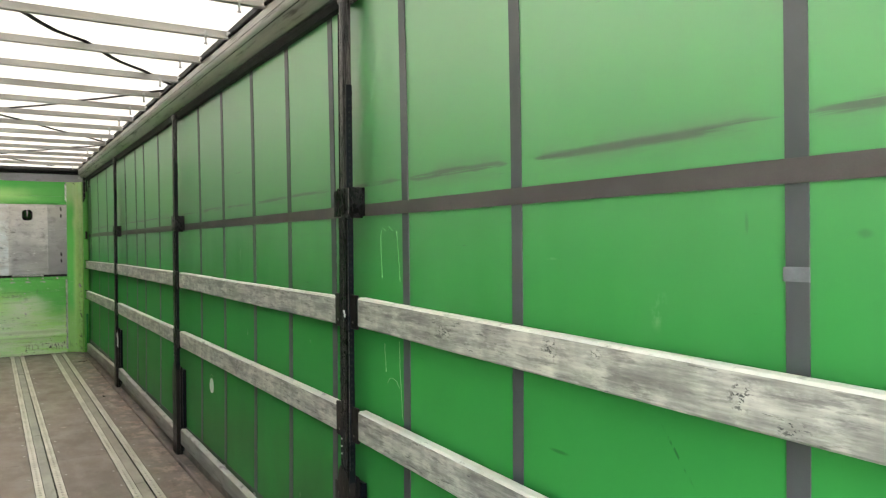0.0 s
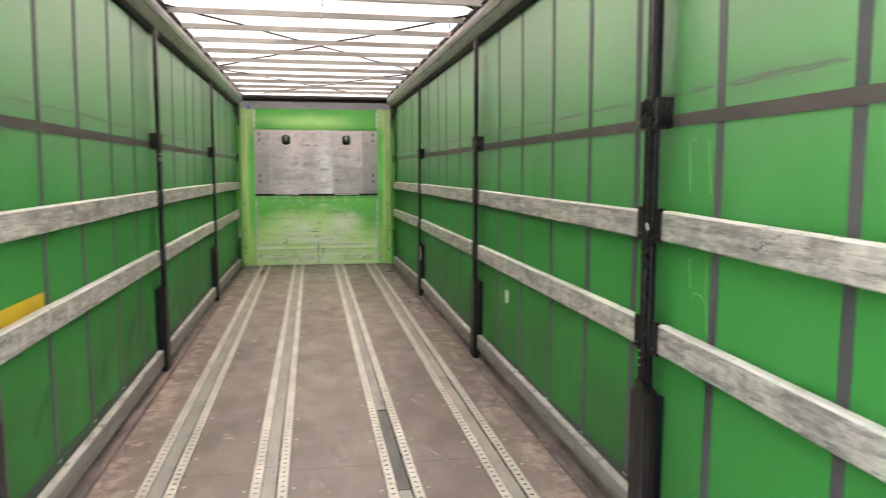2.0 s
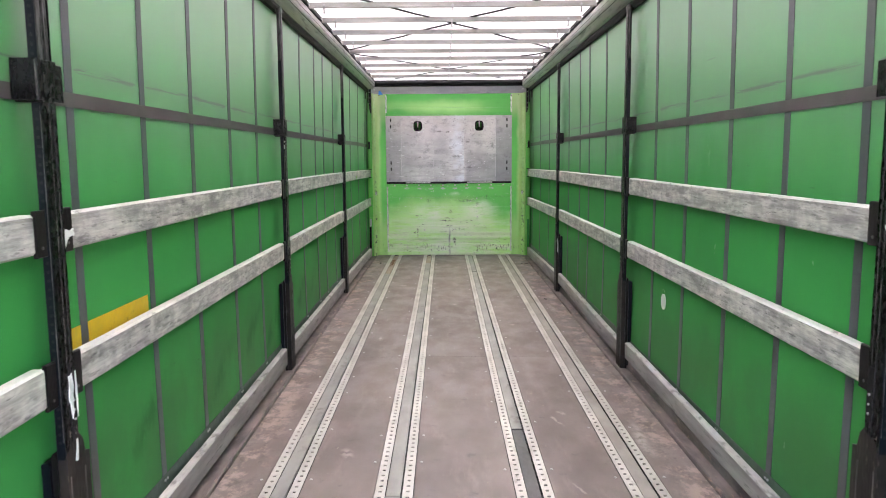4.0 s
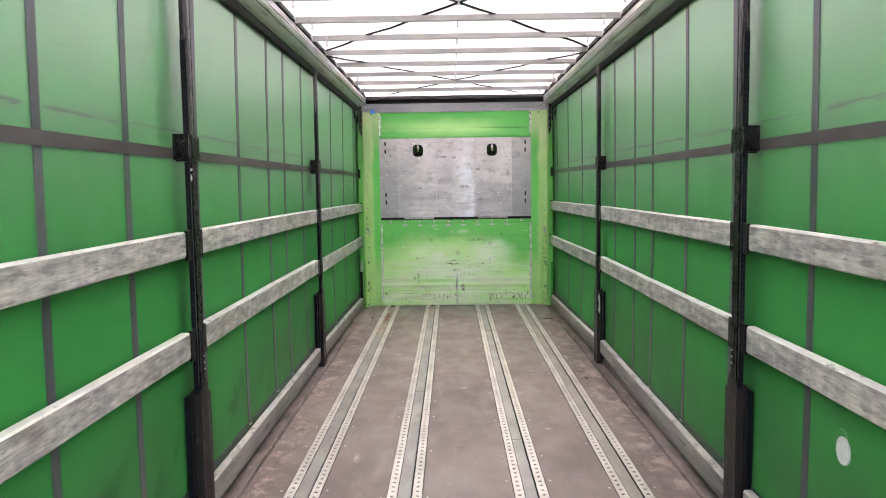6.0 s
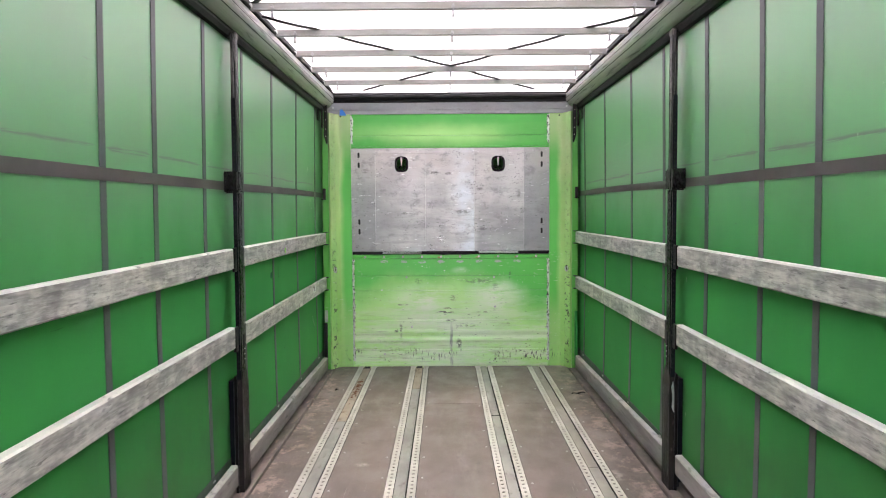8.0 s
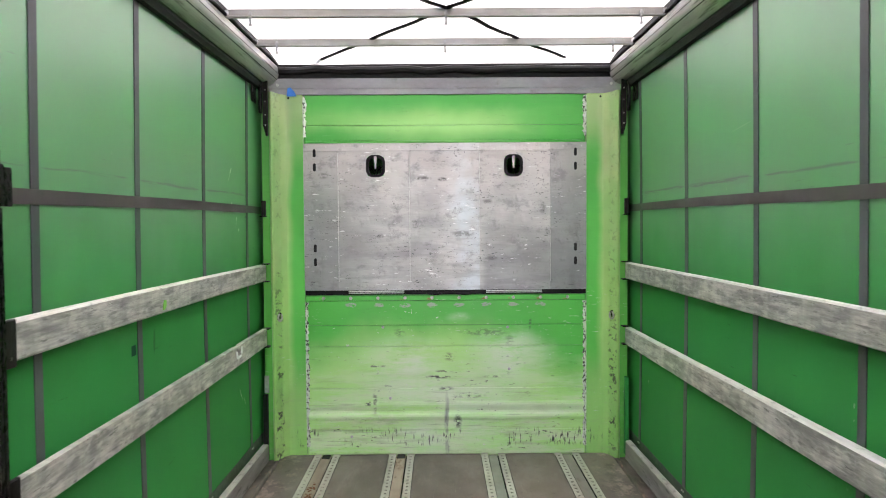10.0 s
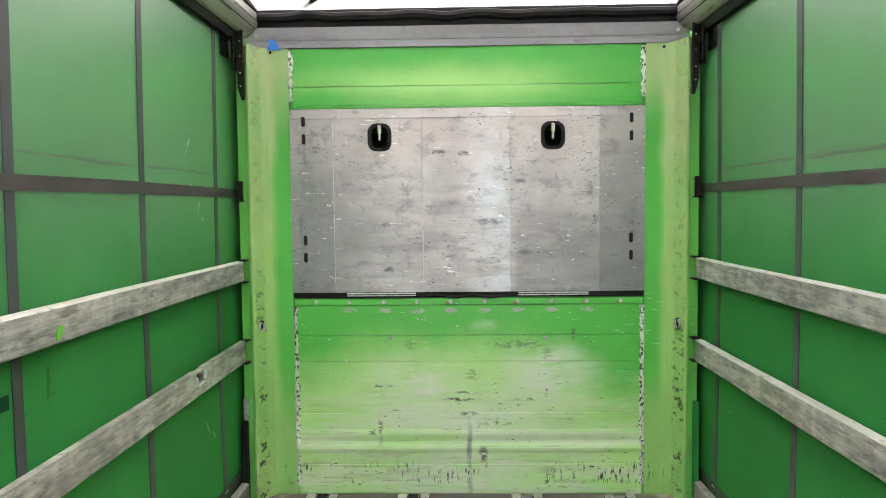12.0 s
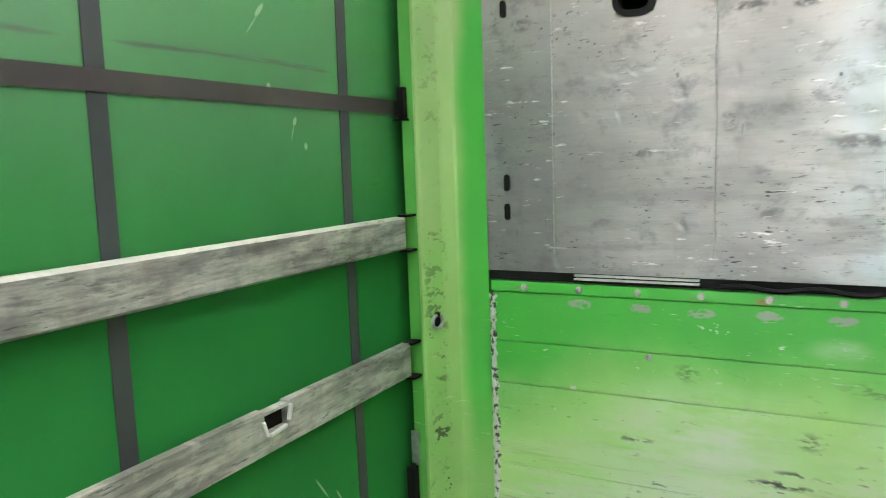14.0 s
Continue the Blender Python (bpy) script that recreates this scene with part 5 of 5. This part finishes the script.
# ---- cover plate over the upper opening of the front wall ----
plate = thing("cover_plate", (0, Y_FRONT, 1.145), "dented aluminium cover plate with two black hand holes, on green wall", "cover plate")
FOLDS = (-1.0, -0.757, -0.252, 0.244, 0.744, 1.0)
Z0, Z1 = 1.145, 2.185
for i, (x0, x1) in enumerate(zip(FOLDS, FOLDS[1:])):
    bm = bmesh.new()
    yf = -0.008 - (0.002, 0.004, 0.002, 0.004, 0.002)[i]
    hole = {1: (-0.548, -0.433), 3: (0.426, 0.541)}.get(i)
    xs, zs = (x0, x1), (0.0, Z1 - Z0)
    if hole:
        xs, zs = (x0, *hole, x1), (0.0, 1.955 - Z0, 2.092 - Z0, Z1 - Z0)
    lean = (0.0, 0.0035, -0.003, 0.002, -0.004)[i]
    layers = [[[bm.verts.new((x, y + (lean * (x - x0) / (x1 - x0) if y < 0 else 0), z)) for z in zs] for x in xs] for y in (yf, 0.004)]
    solid = [(a, b) for a in range(len(xs) - 1) for b in range(len(zs) - 1) if not (hole and a == 1 and b == 1)]
    for g in layers:
        for a, b in solid:
            bm.faces.new((g[a][b], g[a + 1][b], g[a + 1][b + 1], g[a][b + 1]))
    for a, b in solid:
        for p, q, near in (((a, b), (a + 1, b), (a, b - 1)), ((a + 1, b), (a + 1, b + 1), (a + 1, b)), ((a + 1, b + 1), (a, b + 1), (a, b + 1)), ((a, b + 1), (a, b), (a - 1, b))):
            if near not in solid:
                bm.faces.new((layers[0][p[0]][p[1]], layers[0][q[0]][q[1]], layers[1][q[0]][q[1]], layers[1][p[0]][p[1]]))
    bmesh.ops.recalc_face_normals(bm, faces=bm.faces)
    part("sheet", bm, PLATE, plate)


def rounded(cx, cz, w, h, r, n=6):
    out = []
    for qx, qz, a0 in ((1, 1, 0), (-1, 1, 90), (-1, -1, 180), (1, -1, 270)):
        for i in range(n + 1):
            a = radians(a0 + 90 * i / n)
            out.append((cx + qx * (w / 2 - r) + r * math.cos(a), cz + qz * (h / 2 - r) + r * math.sin(a)))
    return out


for cx in (-0.4905, 0.4835):
    bm = bmesh.new()
    outer, inner = rounded(cx, 2.0235 - Z0, 0.135, 0.157, 0.05), rounded(cx, 2.0235 - Z0, 0.098, 0.120, 0.036)
    loops = [[bm.verts.new((x, y, z)) for x, z in o] for o, y in ((outer, -0.011), (outer, -0.019), (inner, -0.019), (inner, 0.03))]
    m = len(outer)
    for a, b in zip(loops, loops[1:]):
        for i in range(m):
            bm.faces.new((a[i], a[(i + 1) % m], b[(i + 1) % m], b[i]))
    bm.faces.new(loops[-1])
    bmesh.ops.recalc_face_normals(bm, faces=bm.faces)
    hand = part("hand_hole", bm, RUBBER, plate, "black rubber-rimmed hand hole")
    bm = bmesh.new()
    box(bm, cx - 0.010, cx + 0.010, -0.026, -0.018, 2.045 - Z0, 2.092 - Z0, 0.003)
    box(bm, cx - 0.006, cx + 0.006, -0.026, -0.016, 2.005 - Z0, 2.05 - Z0, 0.003)
    part("latch", bm, PLASTIC, hand, "pale latch tongue")
for s in (-1, 1):
    for zc in (2.117, 2.018, 1.446, 1.348):
        bm = bmesh.new()
        o = rounded(s * 0.922, zc - Z0, 0.020, 0.056, 0.0095, 4)
        prism(bm, o, "y", -0.0160, -0.006)
        part("slot", bm, RUBBER, plate, "narrow black slot")
for x in FOLDS[1:-1]:
    part("fold", bar(x - 0.002, x + 0.002, -0.0145, -0.010, 0.06, 0.97, 0.0015), STEEL, plate)
bm = bmesh.new()
prism(bm, [(-0.0135, 0.984), (-0.0150, 0.988), (-0.0085, 1.038), (-0.004, 1.038), (-0.004, 0.984)], "x", -0.998, 0.998, 1)
part("top_lip", bm, PLATE, plate)
part("gap", bar(-0.998, 0.998, -0.001, 0.03, -0.032, -0.001), RUBBER, plate, "black gap under the plate")
for x0, x1 in ((-0.69, -0.296), (0.287, 0.685)):
    for z in (-0.007, -0.019):
        part("hinge_bar", bar(x0, x1, -0.017, -0.001, z - 0.003, z + 0.003, 0.001), WHITE, plate, "bright hinge bar")
part("rubber_flap", tube([(-0.235 + i * 0.03, -0.009, -0.024 + 0.006 * math.sin(i * 0.9)) for i in range(15)], 0.008, 6), RUBBER, plate, "hanging black rubber flap")
rng = random.Random(3)
for i in range(16):
    x = -0.97 + i * 0.129
    bm = bmesh.new()
    bmesh.ops.create_uvsphere(bm, u_segments=6, v_segments=4, radius=0.006)
    bm.transform(Matrix.Translation((x, -0.014, rng.choice((1.015, 1.022)))) @ Matrix.Diagonal((1, 0.5, 1, 1)))
    part("rivet", bm, STEEL, plate)

# ---- corner hardware at the front ----
for s in (-1, 1):
    br = thing("corner_bracket", (s * 1.23, Y_FRONT - 0.162, 2.555), "black perforated steel corner bracket under the roof rail", "bracket", "front corner brackets")
    bm = bmesh.new()
    prism(bm, [(s * a, b) for a, b in ((-0.020, 0.06), (-0.020, -0.33), (-0.008, -0.335), (0.012, -0.26), (0.012, 0.06))], "y", -0.012, 0.012)
    part("plate", bm, BROWN_BLACK, br)
    part("inner_bar", bar(s * 0.016, s * 0.032, -0.05, 0.0, -0.18, 0.05, 0.003), BLACK, br)
    part("wing", bar(s * 0.046, s * 0.052, -0.16, -0.04, -0.12, 0.02, 0.002), BLACK, br, "dark plate on the curtain corner")
    for z in (-0.02, -0.10, -0.19, -0.26):
        bm = bmesh.new()
        rod(bm, (s * -0.006, -0.012, z), (s * -0.006, -0.016, z), 0.005, 8)
        part("bolt", bm, STEEL, br)
    hook = thing("band_bracket", (s * 1.256, Y_FRONT - 0.125, 1.733), "dark steel bracket holding the curtain band to the pillar", "bracket", "band brackets")
    part("plate", bar(-0.014, 0.014, -0.012, 0.012, -0.055, 0.05, 0.003), BROWN_BLACK, hook)
    part("foot", bar(-0.024, 0.020, -0.030, 0.016, -0.064, -0.056, 0.002), BLACK, hook)
    for z in (1.345, 1.224, 0.897, 0.772):
        pin = part("slat_pocket", bar(s * 1.222, s * 1.262, 12.335, 12.395, z - 0.004, z + 0.004, 0.001), BROWN_BLACK)
        tagged(pin, "small dark steel pocket holding a slat end", "slat pocket", "slat pockets")
edge = part("rubber_edge", bar(-1.270, -1.240, 12.335, 12.375, -0.02, 0.44, 0.003), RUBBER)
tagged(edge, "black toothed rubber edge strip in the front corner", "edge strip")
strip = part("metal_edge", bar(-1.268, -1.236, 12.372, 12.384, 0.445, 0.565, 0.002), STEEL)
tagged(strip, "short bare metal strip above the rubber edge", "metal strip")
flap = part("green_flap", bar(1.236, 1.262, 12.33, 12.375, 0.0, 0.545, 0.004), GREEN)
tagged(flap, "green folded flap in the front corner", "flap")

# ---- small marks on the curtains ----
def oval(bm, s, y, z, w, h, lift=0.006):
    pts = [(y + w / 2 * math.cos(a), z + h / 2 * math.sin(a)) for a in [i * 2 * math.pi / 20 for i in range(20)]]
    x = fabric_x(y, z)
    prism(bm, pts, "x", s * (x - lift), s * (x - 0.0005))


bm = bmesh.new()
oval(bm, 1, 5.240, 0.600, 0.088, 0.100)
patch = part("white_patch", bm, WHITE)
tagged(patch, "small white oval repair patch on the green curtain", "patch")
ring = [(fabric_x(5.25, 0.64) - 0.001, 5.253 + 0.036 * math.cos(a), 0.635 + 0.040 * math.sin(a)) for a in [radians(-35 + 25 * i) for i in range(10)]]
part("thread", tube(ring, 0.0012, 4), PALE_GREEN, patch, "thin pale thread loop")
bm = bmesh.new()
sheet(bm, -1, 3.03, 3.66, 0.84, 0.957, 8, 2, 0.0022, 0.0018)
tagged(part("yellow_patch", bm, YELLOW), "bright yellow repair patch, soiled, on the green curtain", "patch")
bm = bmesh.new()
x = fabric_x(0.95, 1.49)
box(bm, x - 0.007, x - 0.0045, 0.911, 0.965, 1.487, 1.515)
tagged(part("silver_tape", bm, SILVER), "piece of silver tape round a grey strap", "tape")
bm = bmesh.new()
prism(bm, [(10.454, 1.253), (10.476, 1.255), (10.490, 1.268), (10.493, 1.292), (10.468, 1.295), (10.457, 1.281)], "x", -1.2355, -1.240)
tagged(part("green_sticker", bm, NEON), "small neon green sticker on a grey slat", "sticker")
trace = thing("adhesive_trace", (1.29, 2.62, 1.3), "pale broken outline of an old label on the green curtain", "label trace")
for k, stroke in enumerate((((2.656, 1.43), (2.664, 1.50), (2.668, 1.59), (2.660, 1.622)), ((2.650, 1.626), (2.62, 1.612), (2.595, 1.628), (2.565, 1.612), (2.545, 1.624)), ((2.536, 1.612), (2.528, 1.55), (2.520, 1.48), (2.514, 1.41)), ((2.642, 1.18), (2.638, 1.12), (2.630, 1.06)), ((2.621, 1.030), (2.605, 1.050), (2.577, 1.056), (2.545, 1.048), (2.520, 1.020)), ((2.524, 1.20), (2.520, 1.10), (2.508, 0.99), (2.496, 0.89)))):
    fine = []
    for (ya, za), (yb, zb) in zip(stroke, stroke[1:]):
        fine += [(ya + (yb - ya) * t / 5, za + (zb - za) * t / 5) for t in range(5)]
    pts = [(fabric_x(y, z) - 0.0015 - 1.29, y + 0.003 * noise.noise(Vector((y * 90, z * 40, k))) - 2.62, z - 1.3) for y, z in fine]
    part("stroke", tube(pts, 0.0012, 4), PALE_GREEN, trace)

# ---- litter on the floor ----
def dark_scrap(x, y, length, width, turn, seed):
    """A thin curled sliver lying on the floor."""
    bm = bmesh.new()
    rng = random.Random(seed)
    rows = []
    for i in range(9):
        t = i / 8
        w = width * math.sin(math.pi * (0.08 + 0.86 * t)) * rng.uniform(0.75, 1.15) / 2
        h = 0.004 + 0.010 * abs(math.sin(math.pi * t * 1.5 + seed))
        rows.append([bm.verts.new((length * (t - 0.5), v * w, h + (0.004 if v else 0.0) - (0.0025 if under else 0.0))) for under in (0, 1) for v in (-1, 0, 1)])
    for a, b in zip(rows, rows[1:]):
        for j, k in ((0, 1), (1, 2), (2, 5), (5, 4), (4, 3), (3, 0)):
            bm.faces.new((a[j], a[k], b[k], b[j]))
    bmesh.ops.recalc_face_normals(bm, faces=bm.faces)
    lowest = min(v.co.z for v in bm.verts)
    bm.transform(Matrix.Translation((0, 0, -lowest)))
    ob = part("dark_scrap", bm, BROWN_BLACK)
    ob.matrix_world = pose(x, y, FLOOR_Z + 0.0005, 0, 0, turn)
    return tagged(ob, "thin dark curled scrap lying on the floor near the edge", "scrap", "floor scraps")


dark_scrap(1.09, 11.34, 0.13, 0.035, 18, 1)
dark_scrap(-1.03, 11.52, 0.06, 0.02, 70, 2)
dark_scrap(1.02, 8.62, 0.05, 0.02, 110, 3)
bm = bmesh.new()
rng = random.Random(8)
for i in range(70):
    r = rng.uniform(0.003, 0.011)
    made = bmesh.ops.create_icosphere(bm, subdivisions=1, radius=r)
    spot = Vector((RAILS[0] + rng.gauss(0, 0.012), 11.62 + rng.gauss(0, 0.17), FLOOR_Z + r * 0.35 + 0.0005))
    for v in made["verts"]:
        v.co = v.co * rng.uniform(0.7, 1.2)
        v.co.z *= 0.5
        v.co += spot
crumbs = part("rust_crumbs", bm, RUST)
tagged(crumbs, "brown rust crumbs lying in a floor rail", "debris", kind="stuff")

# ---- rear opening frame ----
for s in (-1, 1):
    ob = part("rear_pillar", bar(s * 1.24, s * 1.345, Y_REAR - 0.12, Y_REAR - 0.002, -0.16, 2.78, 0.01), GREY_PAINT)
    tagged(ob, "grey steel pillar of the open rear frame", "pillar", "rear pillars")
ob = part("rear_header", bar(-1.238, 1.238, Y_REAR - 0.12, Y_REAR - 0.002, 2.69, 2.78, 0.01), GREY_PAINT)
tagged(ob, "grey steel header of the open rear frame", "header")
